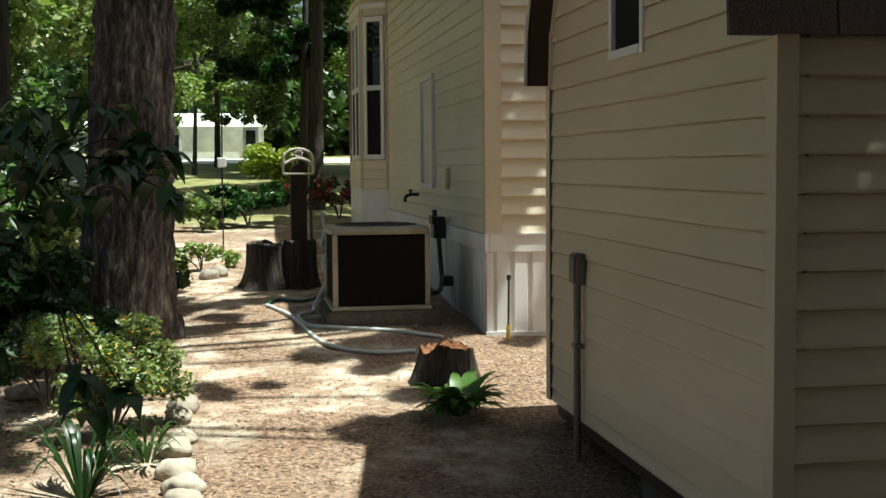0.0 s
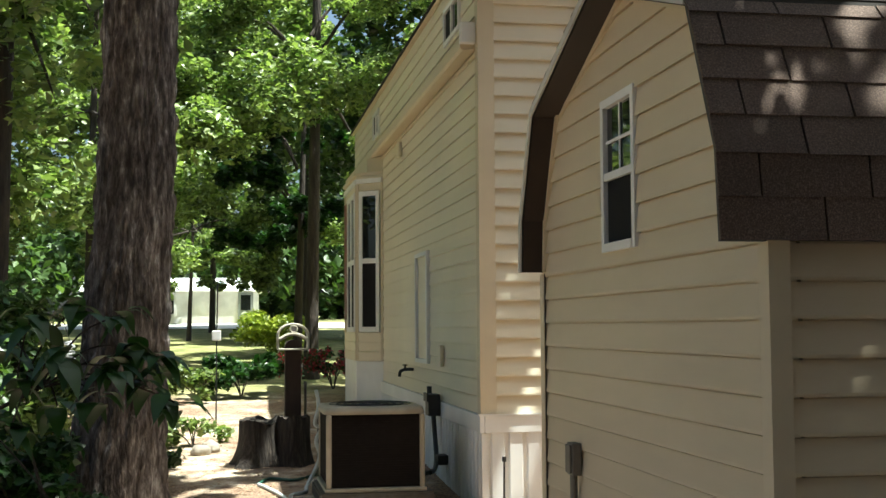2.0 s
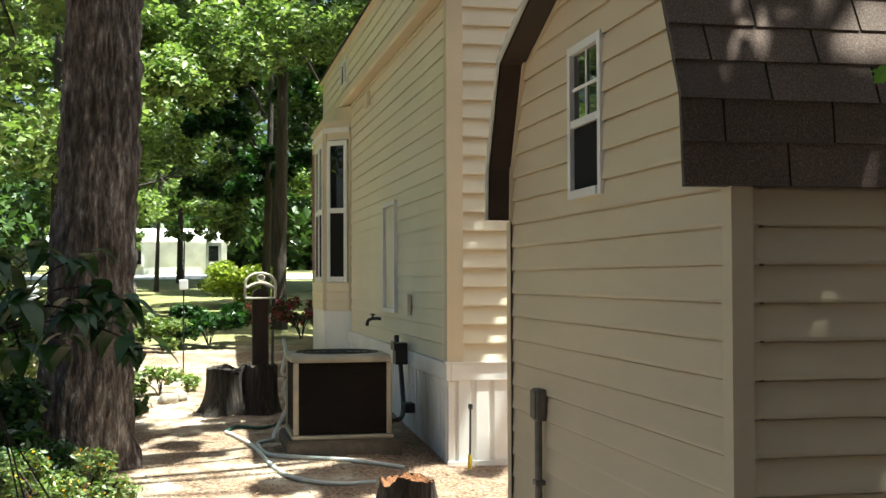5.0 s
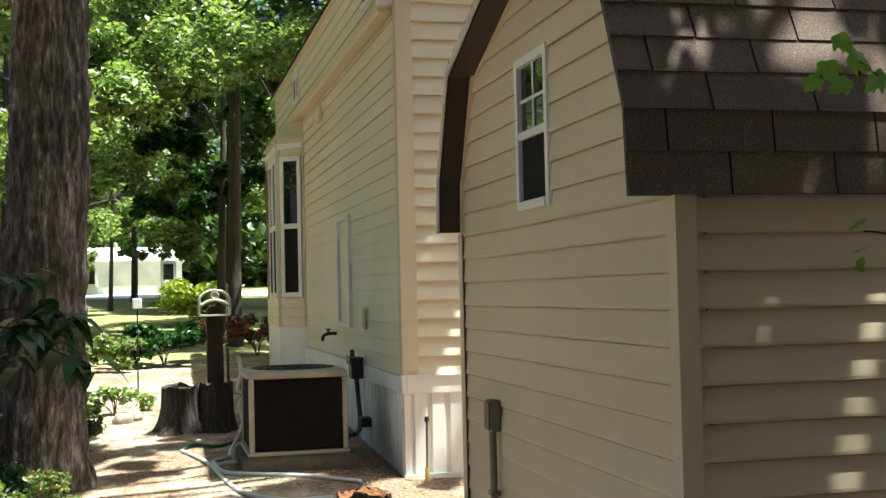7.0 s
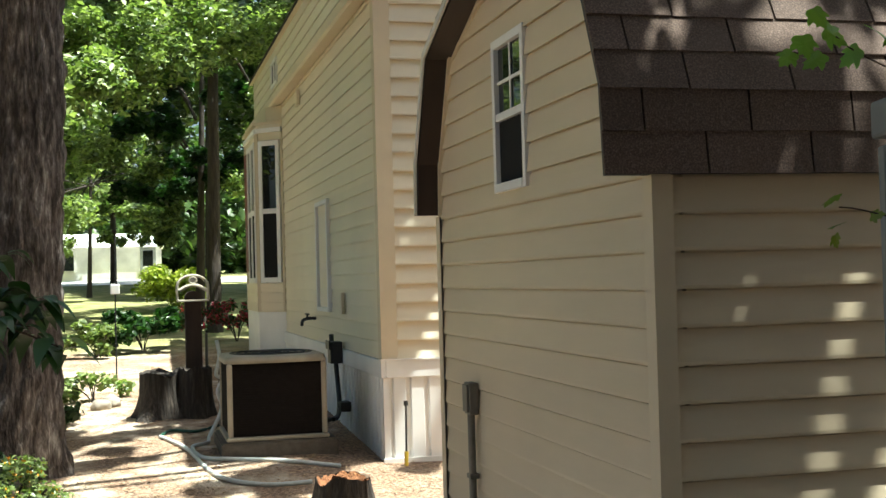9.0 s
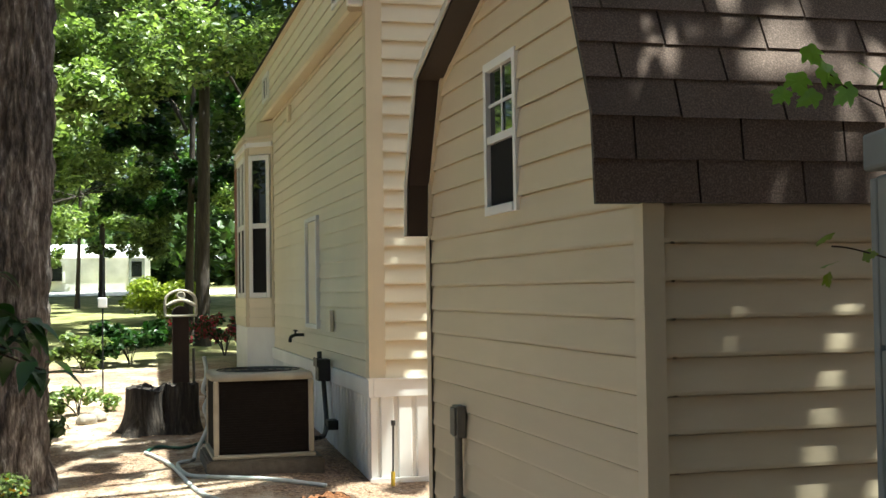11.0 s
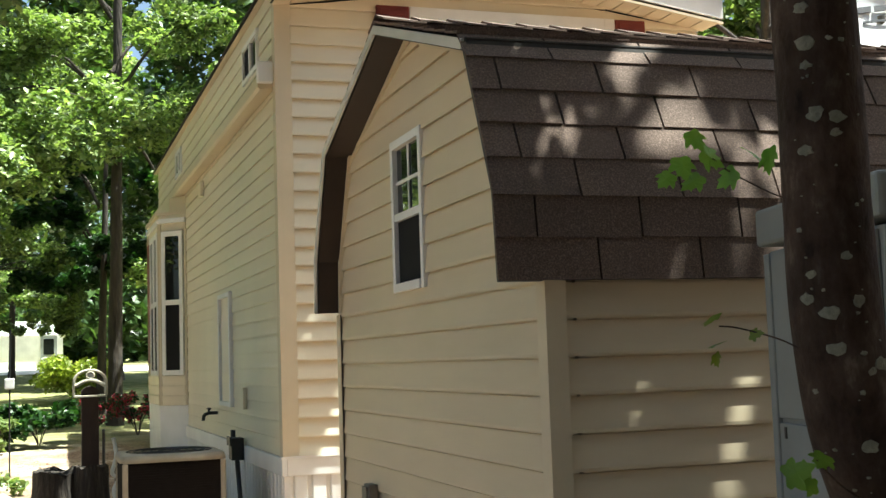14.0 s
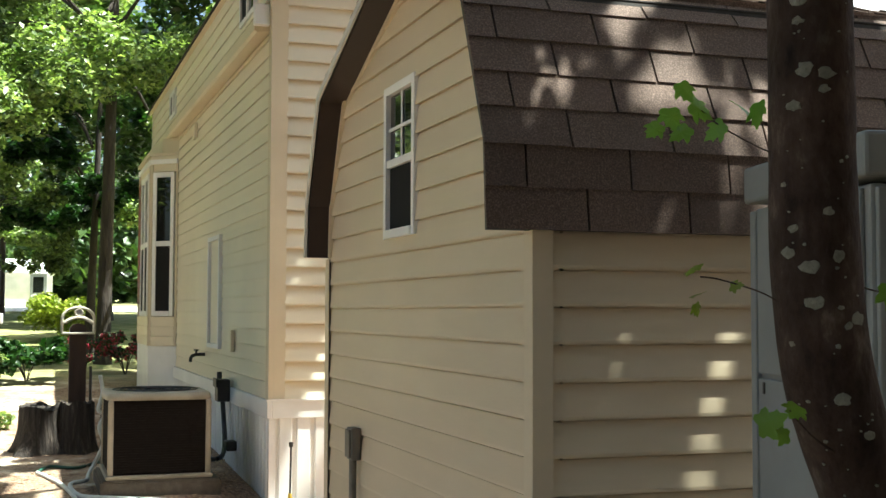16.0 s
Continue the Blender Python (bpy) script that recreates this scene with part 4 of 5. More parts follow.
def build_tree(label, base, height, r0, clumps, leaf, leaf_size, count, seed, bark=BARK_FAR, group="", shape="oval", trunk=None, top_r=0.35, limbs=True, axis=None, flat=0.7, fine=7):
    """A tree: trunk, limbs reaching to its clumps of leaves, and the crown. clumps: (x, y, z, r) in the world."""
    rng = np.random.default_rng(seed)
    tree = thing("tree", label, "tree", group, at=base)
    inv = Matrix.Translation(-Vector(base))
    b = Vector(base)
    tr = trunk or trunk_mesh(b - Vector((0, 0, 0.1)), b + Vector((0.15, 0.1, height)), r0, r0 * top_r, seed=seed, rings=16, sides=14)
    part("trunk", tr, bark, tree).matrix_parent_inverse = inv
    if limbs:
        for i, (x, y, z, r) in enumerate(clumps):
            if i % 2 and len(clumps) > 8:
                continue
            z0 = max(b.z + height * 0.55, min(z - 0.3 * math.hypot(x - b.x, y - b.y) - 0.5, b.z + height * 0.95))
            a = Vector((*(axis or (b.x, b.y)), z0))
            c = Vector((x, y, z))
            mid = (a + c) / 2 + Vector((0, 0, 0.12 * (c - a).length))
            ob = part("limb", tube(bend([a, mid, c], 4), [r0 * 0.32, r0 * 0.3, r0 * 0.27, r0 * 0.24, r0 * 0.2, r0 * 0.16, r0 * 0.12, r0 * 0.08, r0 * 0.05], 7), bark, tree)
            ob.matrix_parent_inverse = inv
    sub, rad = [], []
    for x, y, z, r in clumps:
        k = max(4, int(fine * r))
        for _ in range(k):
            d = rng.normal(size=3)
            d /= np.linalg.norm(d)
            sub.append(np.array([x, y, z]) + d * r * rng.uniform(0.3, 0.95) * np.array([1, 1, flat]))
            rad.append(r * rng.uniform(0.22, 0.42) * (7 / fine) ** 0.3)
    v, f = leaf_cloud(sub, rad, count, leaf_size, rng, 0.55, shape)
    part("crown", leaf_mesh("crown", v, f), leaf, tree).matrix_parent_inverse = inv
    return tree


def random_clumps(rng, n, lo, hi, rlo, rhi):
    return [(rng.uniform(lo[0], hi[0]), rng.uniform(lo[1], hi[1]), rng.uniform(lo[2], hi[2]), rng.uniform(rlo, rhi)) for _ in range(n)]


def build_big_oak():
    """The furrowed trunk beside the path, with its crown high over the yard."""
    b = (-0.92, 8.85, 0.15)
    top = (-0.68, 9.1, 9.0)
    tr = trunk_mesh(b, top, 0.31, 0.24, flare=0.5, rings=240, sides=150, rough=0.06, furrow=0.05, seed=3, lean=((-0.825, 8.85, 1.6), (-0.755, 8.95, 3.6)))
    r = random.Random(5)
    clumps = random_clumps(r, 12, (-3.5, 7.0, 6.2), (1.5, 13.0, 9.5), 0.9, 1.6)
    build_tree("tall hardwood with deeply furrowed grey bark", b, 9.0, 0.3, clumps, L_OAK, 0.15, 42000, 11, BARK, trunk=tr, axis=(-0.64, 9.05))


build_big_oak()


def build_maple():
    """The slim maple with lichen spots close to the camera."""
    b = Vector((2.2, 1.80, ground_z(2.2, 1.80)))
    line = [Vector((1.93, 1.80, 0.55)), Vector((1.77, 1.80, 0.9)), Vector((1.67, 1.80, 1.15)), Vector((1.575, 1.80, 1.40)), Vector((1.540, 1.80, 1.66)), Vector((1.534, 1.80, 2.1)), Vector((1.53, 1.80, 2.7)), Vector((1.51, 1.81, 3.6))]
    tr = trunk_mesh(b, (1.42, 1.85, 6.5), 0.108, 0.075, flare=0.3, rings=150, sides=40, rough=0.05, furrow=0.004, seed=9, lean=tuple(line))
    r = random.Random(15)
    # crown clumps out of view, many placed to break the sun on trunk and shed
    clumps = [(3.3, 1.2, 5.6, 1.0), (2.6, 2.6, 6.0, 1.1), (4.9, 1.9, 5.5, 0.9), (2.7, 1.3, 5.4, 0.9), (2.1, 1.55, 4.7, 0.7), (1.6, 1.3, 6.4, 1.2), (0.6, 2.4, 6.6, 1.2), (3.4, 3.9, 6.4, 0.8), (2.2, 3.8, 6.9, 1.1), (0.4, 4.2, 7.2, 0.9), (5.2, 1.6, 6.3, 1.1)]
    clumps += random_clumps(r, 15, (2.6, 2.2, 5.2), (5.0, 3.7, 6.8), 0.3, 0.55)
    tree = build_tree("slim maple with smooth dark bark and pale lichen spots", tuple(b), 6.5, 0.1, clumps, L_LIGHT, 0.12, 13000, 21, BARK_SMOOTH, shape="maple", trunk=tr, axis=(1.45, 1.83))
    inv = Matrix.Translation(-b)
    surface = BVHTree.FromPolygons([v.co.copy() for v in tr.vertices], [tuple(f.vertices) for f in tr.polygons])
    # lichen: flat uneven discs on the bark on the side that faces the yard
    rr = random.Random(4)
    for i in range(140):
        z = rr.uniform(0.75, 2.9)
        pts = [b, *line]
        p = pts[-1]
        for q0, q1 in zip(pts, pts[1:]):
            if q0.z <= z <= q1.z:
                p = q0.lerp(q1, (z - q0.z) / (q1.z - q0.z))
                break
        ang = math.radians(rr.uniform(185, 290))
        out = Vector((math.cos(ang), math.sin(ang), 0))
        side = Vector((-out.y, out.x, 0))
        size = rr.choice((0.002, 0.002, 0.002, 0.003, 0.003, 0.003, 0.004, 0.005, 0.007, 0.012, 0.016, 0.019))
        bm = bmesh.new()
        n = 12
        flat = []
        for k in range(n + 1):
            w = size * (0.7 + 0.6 * rr.random()) if k < n else 0.0
            q = p + out * 0.3 + side * math.cos(k * math.tau / n) * w + Vector((0, 0, math.sin(k * math.tau / n) * w * 0.75))
            hit = surface.ray_cast(q, -out, 0.6)
            flat.append(hit[0] if hit[0] is not None else p + out * 0.09)
        ring = [bm.verts.new(v - out * 0.001) for v in flat[:n]]
        mid = [bm.verts.new(v.lerp(flat[n], 0.12) + out * 0.0018) for v in flat[:n]]
        top = bm.verts.new(flat[n] + out * 0.003)
        for k in range(n):
            bm.faces.new((ring[k], ring[(k + 1) % n], mid[(k + 1) % n], mid[k]))
            bm.faces.new((mid[k], mid[(k + 1) % n], top))
        bmesh.ops.recalc_face_normals(bm, faces=bm.faces)
        part("lichen_patch", bm, LICHEN, tree).matrix_parent_inverse = inv
    return tree


build_maple()


def build_woods():
    """Trees behind and beside the home, and unseen ones added to shade the yard."""
    r = random.Random(31)

    def tree_at(x, y, h, r0, n, spread, zlo, zhi, count, size, leaf, seed, label, group="", rl=0.8, rh=1.7, flat=0.7, fine=7):
        b = (x, y, ground_z(x, y))
        cl = [(x + r.uniform(-spread, spread), y + r.uniform(-spread, spread), b[2] + r.uniform(zlo, zhi), r.uniform(rl, rh)) for _ in range(n)]
        build_tree(label, b, h, r0, cl, leaf, size, count, seed, group=group, flat=flat, fine=fine)

    g = "trees behind the yard"
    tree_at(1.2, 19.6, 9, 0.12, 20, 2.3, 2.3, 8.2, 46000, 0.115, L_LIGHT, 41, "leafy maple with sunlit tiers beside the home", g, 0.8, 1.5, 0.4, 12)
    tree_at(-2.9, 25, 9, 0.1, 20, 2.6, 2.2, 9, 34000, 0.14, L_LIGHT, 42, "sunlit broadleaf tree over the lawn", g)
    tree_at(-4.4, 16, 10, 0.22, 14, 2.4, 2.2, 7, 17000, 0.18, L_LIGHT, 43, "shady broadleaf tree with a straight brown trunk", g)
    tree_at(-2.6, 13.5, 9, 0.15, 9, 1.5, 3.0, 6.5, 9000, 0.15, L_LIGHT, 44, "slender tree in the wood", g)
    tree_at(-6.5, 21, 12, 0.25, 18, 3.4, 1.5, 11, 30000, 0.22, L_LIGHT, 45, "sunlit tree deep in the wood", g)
    tree_at(2.0, 33, 11, 0.2, 20, 4.0, 3.4, 11, 26000, 0.24, L_OAK, 46, "tall tree across the lawn", g, 1.2, 2.4)
    tree_at(-4, 38, 10, 0.2, 16, 5, 3.3, 9, 16000, 0.3, L_LIGHT, 47, "tall sunny tree across the lawn", g, 1.2, 2.4)
    tree_at(-11, 30, 13, 0.3, 20, 5, 1.5, 11, 28000, 0.3, L_OAK, 48, "broad tree at the wood's edge", g, 1.2, 2.4)
    tree_at(6.5, 27, 14, 0.28, 18, 4, 3, 12, 24000, 0.26, L_OAK, 49, "tree behind the home", g, 1.2, 2.2)
    tree_at(9.6, 14, 9, 0.14, 14, 2.2, 3.0, 8, 24000, 0.16, L_LIGHT, 50, "leafy tree beyond the home's far side", g)
    # dark leaves stand for the shaded mass below the sunlit crowns
    tree_at(1.1, 22, 5, 0.09, 11, 1.2, 2.0, 4.8, 15000, 0.14, L_DARK, 54, "dense young tree coloured dark for shade behind the home", g, 0.5, 0.9)
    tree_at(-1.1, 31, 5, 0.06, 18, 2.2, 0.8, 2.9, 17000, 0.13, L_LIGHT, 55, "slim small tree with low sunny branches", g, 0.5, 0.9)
    # unseen trees added to shade the yard
    tree_at(-3.6, 4.5, 9, 0.2, 14, 2.4, 4.2, 8.5, 24000, 0.15, L_OAK, 51, "unseen broadleaf tree added to shade the garden bed", "trees over the yard")
    tree_at(-4.0, -2.5, 10, 0.25, 16, 3.4, 3.5, 9.5, 22000, 0.17, L_OAK, 52, "unseen leafy tree added behind the path for shade", "trees over the yard", 1.0, 1.8)
    tree_at(5.0, -3.5, 11, 0.25, 16, 3.2, 4.0, 10.5, 22000, 0.17, L_OAK, 53, "unseen leafy tree added toward the sun for shade", "trees over the yard", 1.0, 1.8)
    # unseen broad crown added over the yard, with gaps that let patches of sun through
    b = (-3.4, 6.6, ground_z(-3.4, 6.6))
    cl = []
    while len(cl) < 32:
        x, y, h = r.uniform(-1.6, 1.9), r.uniform(5.6, 11.0), r.uniform(6.8, 8.6)
        if math.hypot(x - 0.05, (y - 5.5) * 0.8) < 0.75 or math.hypot(x - 0.1, y - 8.4) < 0.4 or math.hypot(x - 0.1, y - 9.8) < 0.35 or math.hypot(x + 0.65, y - 6.3) < 0.6:
            continue
        cl.append((x + 0.32 * h, y - 0.13 * h, h, r.uniform(0.3, 0.62)))
    # extra clumps that keep the sun off the home's end wall
    cl += [(3.9, 7.6, 7.3, 0.6), (4.7, 7.4, 7.6, 0.4), (3.5, 7.9, 6.6, 0.5)]
    build_tree("unseen wide-crowned tree added to dapple the yard", b, 8.0, 0.24, cl, L_OAK, 0.14, 17000, 61, group="trees over the yard")
    # unseen close canopy added over the camera to shade ground, shed and stumps
    b = (-2.6, -1.2, ground_z(-2.6, -1.2))
    cl = []
    for i in range(6):
        for j in range(7):
            if j > 4 and r.random() < 0.12:
                continue
            x, y, h = -3.0 + i * 1.35 + r.uniform(-0.4, 0.4), -3.2 + j * 1.25 + r.uniform(-0.35, 0.35), r.uniform(7.5, 9.5)
            cl.append((x + 0.32 * h, y - 0.13 * h, h, r.uniform(0.75, 0.95) - (0.26 if j > 4 else 0.0)))
    shade = [(1.15, 3.6, 0.36), (1.62, 3.45, 0.3), (2.1, 3.72, 0.2), (3.35, 3.6, 0.34), (1.9, 3.2, 0.45), (2.55, 3.3, 0.34), (2.9, 3.85, 0.24), (2.2, 4.1, 0.15), (1.5, 4.0, 0.12), (1.0, 3.95, 0.17), (1.2, 3.9, 0.12), (0.9, 4.15, 0.15), (1.25, 3.68, 0.18), (1.48, 3.66, 0.15), (1.7, 3.66, 0.13), (1.98, 3.6, 0.19), (2.12, 3.57, 0.1)]
    shade += [(-1.15, 3.6, 0.6), (-0.6, 3.7, 0.55), (-0.9, 4.1, 0.5), (-0.75, 3.3, 0.55), (-1.3, 4.2, 0.5), (-0.95, 3.8, 0.5)]
    shade += [(2.0, 2.2, 0.8), (3.0, 2.2, 0.8), (4.0, 2.2, 0.8), (2.0, 1.0, 0.8), (3.0, 1.0, 0.8), (4.0, 1.0, 0.8), (5.0, 2.0, 0.8), (3.5, 2.8, 0.5), (4.5, 2.9, 0.6)]
    shade += [(-1.4, 6.6, 0.6), (-1.9, 7.2, 0.6), (-1.3, 7.6, 0.5), (-1.0, 8.2, 0.4), (-1.7, 6.0, 0.5), (0.15, 11.0, 0.4), (0.45, 10.9, 0.35), (-0.1, 11.4, 0.35)]
    for x, y, q in shade:
        h = r.uniform(8.0, 9.2)
        cl.append((x + 0.32 * h, y - 0.13 * h, h, q))
    build_tree("unseen spreading tree added to shade path and shed", b, 8.0, 0.22, cl, L_OAK, 0.15, 74000, 62, group="trees over the yard")
    # unseen crowns added to block skylight from behind the path
    tree_at(2.4, -3.4, 9, 0.22, 20, 2.6, 2.4, 8.5, 30000, 0.2, L_OAK, 58, "unseen thick-crowned tree added to block skylight behind the path", "trees over the yard", 1.1, 1.9)
    tree_at(5.6, -0.6, 9, 0.2, 18, 1.9, 2.8, 8.5, 24000, 0.18, L_OAK, 59, "unseen thick-crowned tree added past the storage cabinet for shade", "trees over the yard", 0.9, 1.5)
    tree_at(-0.8, -4.2, 9, 0.22, 20, 2.6, 2.2, 8.5, 28000, 0.2, L_OAK, 60, "unseen thick-crowned tree added to block skylight behind the path", "trees over the yard", 1.1, 1.9)
    # unseen dark trees added behind the camera to keep skylight off the shed
    for i in range(7):
        tree_at(-7 + i * 2.6 + r.uniform(-0.5, 0.5), -5.5 + r.uniform(-1.5, 1.0), 10, 0.2, 16, 2.0, 0.8, 9.8, 15000, 0.28, L_DARK, 70 + i, "unseen dense dark tree added to block skylight", "trees over the yard", 1.1, 1.9)
    # low growth along the left edge and at the back
    rng = np.random.default_rng(77)
    cl = [(r.uniform(-7.5, -2.2), r.uniform(8, 17), 0) for _ in range(46)]
    cl = [(x, y, ground_z(x, y) + r.uniform(0.2, 1.3)) for x, y, _ in cl]
    v, f = leaf_cloud(cl, [r.uniform(0.35, 0.8) for _ in cl], 42000, 0.12, rng, 0.6)
    tagged(part("undergrowth", leaf_mesh("undergrowth", v, f), L_OAK), "dense green undergrowth beneath the trees", "undergrowth", kind="stuff")
    cl = [(r.uniform(-40, 30), r.uniform(52, 70), 0) for _ in range(150)]
    cl = [(x, y, 2 + r.uniform(0.0, 6)) for x, y, _ in cl]
    v, f = leaf_cloud(cl, [r.uniform(1.5, 3.2) for _ in cl], 60000, 0.55, rng, 0.6)
    tagged(part("far_woods", leaf_mesh("far_woods", v, f), L_OAK), "far green woods behind the neighbouring building", "woods", kind="stuff")

    # tall crowns closing the view of the sky above the lawn
    tree_at(-0.6, 36, 14, 0.09, 22, 3.8, 6.5, 15, 26000, 0.25, L_LIGHT, 56, "tall tree with a high open crown past the lawn", g, 1.0, 1.9)
    tree_at(-6.2, 33, 15, 0.2, 22, 3.6, 5, 15, 24000, 0.25, L_LIGHT, 57, "tall tree with a high open crown past the lawn", g, 1.0, 1.9)


build_woods()


# ---- garden things ----
def lift(points, dz):
    return [(x, y, ground_z(x, y) + dz) for x, y in points]


def build_stump(label, cx, cy, r, h, seed, hollow, flare=0.6, reach=0.09):
    """A sawn, weathered stump: furrowed sides, flared roots, ragged top."""
    z = ground_z(cx, cy)
    st = thing("tree_stump", label, "stump", at=(cx, cy, z))
    n, rings = 56, 16
    bm = bmesh.new()
    rows = []
    for i in range(rings + 1):
        f = i / rings
        row = []
        for k in range(n):
            a = k * math.tau / n
            rr = r * (1 + flare * math.exp(-f * h / reach) * (0.7 + 0.5 * math.sin(a * 4 + seed)) - 0.05 * f)
            rr += 0.012 * noise.noise(Vector((a * 6, f * 1.5, seed))) + 0.018 * abs(noise.noise(Vector((a * 11, f * 0.8, seed + 2))))
            zz = -0.06 + f * (h + 0.06) + (0.05 * noise.noise(Vector((math.cos(a) * 1.6, math.sin(a) * 1.6, seed + 5))) * f)
            row.append(bm.verts.new((math.cos(a) * rr, math.sin(a) * rr, zz)))
        rows.append(row)
    for p, q in zip(rows, rows[1:]):
        for k in range(n):
            bm.faces.new((p[k], p[(k + 1) % n], q[(k + 1) % n], q[k]))
    side = part("stump_side", bm, STUMP_WOOD, st, "grey weathered bark side", True)
    bm = bmesh.new()
    rows = []
    for j in range(7):
        f = 1 - j / 7
        row = []
        for k in range(n):
            a = k * math.tau / n
            rr = r * 0.985 * f
            edge = 0.05 * noise.noise(Vector((math.cos(a) * 1.6, math.sin(a) * 1.6, seed + 5)))
            dip = hollow * (1 - f) ** 0.6 + 0.03 * noise.noise(Vector((math.cos(a) * f * 5, math.sin(a) * f * 5, seed)))
            row.append(bm.verts.new((math.cos(a) * rr, math.sin(a) * rr, h + edge * f - dip)))
        rows.append(row)
    for p, q in zip(rows, rows[1:]):
        for k in range(n):
            bm.faces.new((p[k], p[(k + 1) % n], q[(k + 1) % n], q[k]))
    bm.faces.new(rows[-1])
    part("stump_top", bm, *((ROT, st, "rotten orange-brown sawn top") if hollow > 0.05 else (STUMP_WOOD, st, "grey weathered sawn top")), True)
    return st


build_stump("low hollow tree stump with rotten orange top", 1.19, 7.2, 0.165, 0.22, 1.0, 0.10)
build_stump("broad weathered tree stump beside the path", 0.20, 11.22, 0.20, 0.41, 4.0, 0.03, 0.95, 0.11)
build_stump("dark weathered stump beneath the bird feeder post", 0.49, 11.12, 0.15, 0.43, 7.0, 0.02, 0.5, 0.09)


def build_hoses():
    a = lift([(1.35, 8.29), (1.0, 8.5), (0.64, 8.68), (0.43, 8.86), (0.38, 9.35)] + [(0.50, 9.5), (0.54, 9.9)], 0.014)
    a += [(0.62, 10.0, 0.40), (0.65, 10.0, 0.50), (0.62, 10.0, 0.62), (0.66, 10.02, 0.72), (0.61, 10.0, 0.76), (0.64, 10.0, 0.9), (0.62, 10.0, 1.04)]
    tagged(part("garden_hose", tube(bend(a, 8), 0.016, 8), HOSE, smooth=True), "pale grey garden hose lying over sandy ground", "hose", "hoses on the ground")
    b = lift([(1.1, 7.94), (0.77, 7.98), (0.49, 8.3), (0.34, 9.23), (0.23, 9.8), (0.15, 10.05)], 0.014)
    tagged(part("garden_hose", tube(bend(b, 8), 0.016, 8), HOSE, smooth=True), "pale grey garden hose ending at the low stump", "hose", "hoses on the ground")
    c = lift([(0.15, 10.05), (0.25, 10.30), (0.45, 10.19), (0.66, 10.44), (0.8, 10.5)], 0.016)
    tagged(part("garden_hose", tube(bend(c, 8), 0.013, 8), HOSE_GREEN, smooth=True), "dark green garden hose running behind the air conditioner", "hose", "hoses on the ground")
    # plant stake holding the hose
    tagged(part("hose_stake", tube([(0.635, 10.03, ground_z(0.6, 10) - 0.05), (0.635, 10.03, 1.0)], 0.008, 8), GREY_METAL), "thin grey metal stake holding up the hose", "stake")


build_hoses()


def build_feeder_post():
    z = ground_z(0.495, 11.35)
    fp = thing("bird_feeder", "arched cream bird feeder on a dark wooden post", "bird feeder", at=(0.495, 11.35, z))
    inv = Matrix.Translation((-0.495, -11.35, -z))

    def p(name, bm, mat, label=""):
        ob = part(name, bm, mat, fp, label)
        ob.matrix_parent_inverse = inv
        return ob

    p("post", box((0.42, 11.28, z - 0.1), (0.57, 11.42, 1.40), 0.006), POST_WOOD, "dark stained square post")
    cx, y0, y1, zb = 0.495, 11.22, 11.36, 1.365
    p("tray", box((cx - 0.145, y0, zb - 0.018), (cx + 0.145, y1 + 0.06, zb), 0.004), CREAM)
    arch = [(cx - 0.14, zb)] + [(cx - 0.14 * math.cos(a), zb + 0.12 + 0.105 * math.sin(a)) for a in (k * math.pi / 16 for k in range(17))] + [(cx + 0.14, zb)]
    for y in (y0 + 0.01, y1 + 0.05):
        p("arch", tube([(x, y, zz) for x, zz in arch], 0.011, 8), CREAM, "cream arched frame")
    low = [(cx - 0.125 + 0.25 * k / 10, zb + 0.085 + 0.05 * math.sin(math.pi * k / 10)) for k in range(11)]
    p("inner_arch", tube([(x, y0 + 0.008, zz) for x, zz in low], 0.017, 8), CREAM)
    p("globe", tube([(cx, y0 + 0.02, zb + 0.178), (cx, y0 + 0.04, zb + 0.178)], 0.03, 16), SATIN, "pale round globe")
    p("hood", prism([(cx - 0.075 * math.cos(a), zb + 0.02 + 0.06 * math.sin(a)) for a in (k * math.pi / 10 for k in range(11))], y0 + 0.03, y1 + 0.04, "y"), POST_WOOD, "dark wooden feeder roof")
    ring = [(cx + 0.033 * math.cos(a), y0 + 0.004, zb + 0.178 + 0.03 * math.sin(a)) for a in (k * math.tau / 20 for k in range(21))]
    p("ring", tube(ring, 0.008, 6, False), CREAM)
    p("hanger_pole", tube([(0.615, 11.4, z - 0.05), (0.615, 11.4, 1.05)], 0.014, 8), GREY_METAL)


build_feeder_post()


def build_hanging_pole():
    x, y = -0.235, 13.6
    z = ground_z(x, y)
    hp = thing("feeder_pole", "thin dark garden pole with a small white feeder", "garden pole", at=(x, y, z))
    inv = Matrix.Translation((-x, -y, -z))
    part("pole", tube([(x, y, z - 0.1), (x, y, 1.2), (x + 0.01, y, 2.05)], 0.009, 8), BLACK, hp).matrix_parent_inverse = inv
    part("feeder_cup", box((x - 0.05, y - 0.06, 1.42), (x + 0.05, y - 0.012, 1.53), 0.01), WHITE, hp, "small white feeder").matrix_parent_inverse = inv


build_hanging_pole()


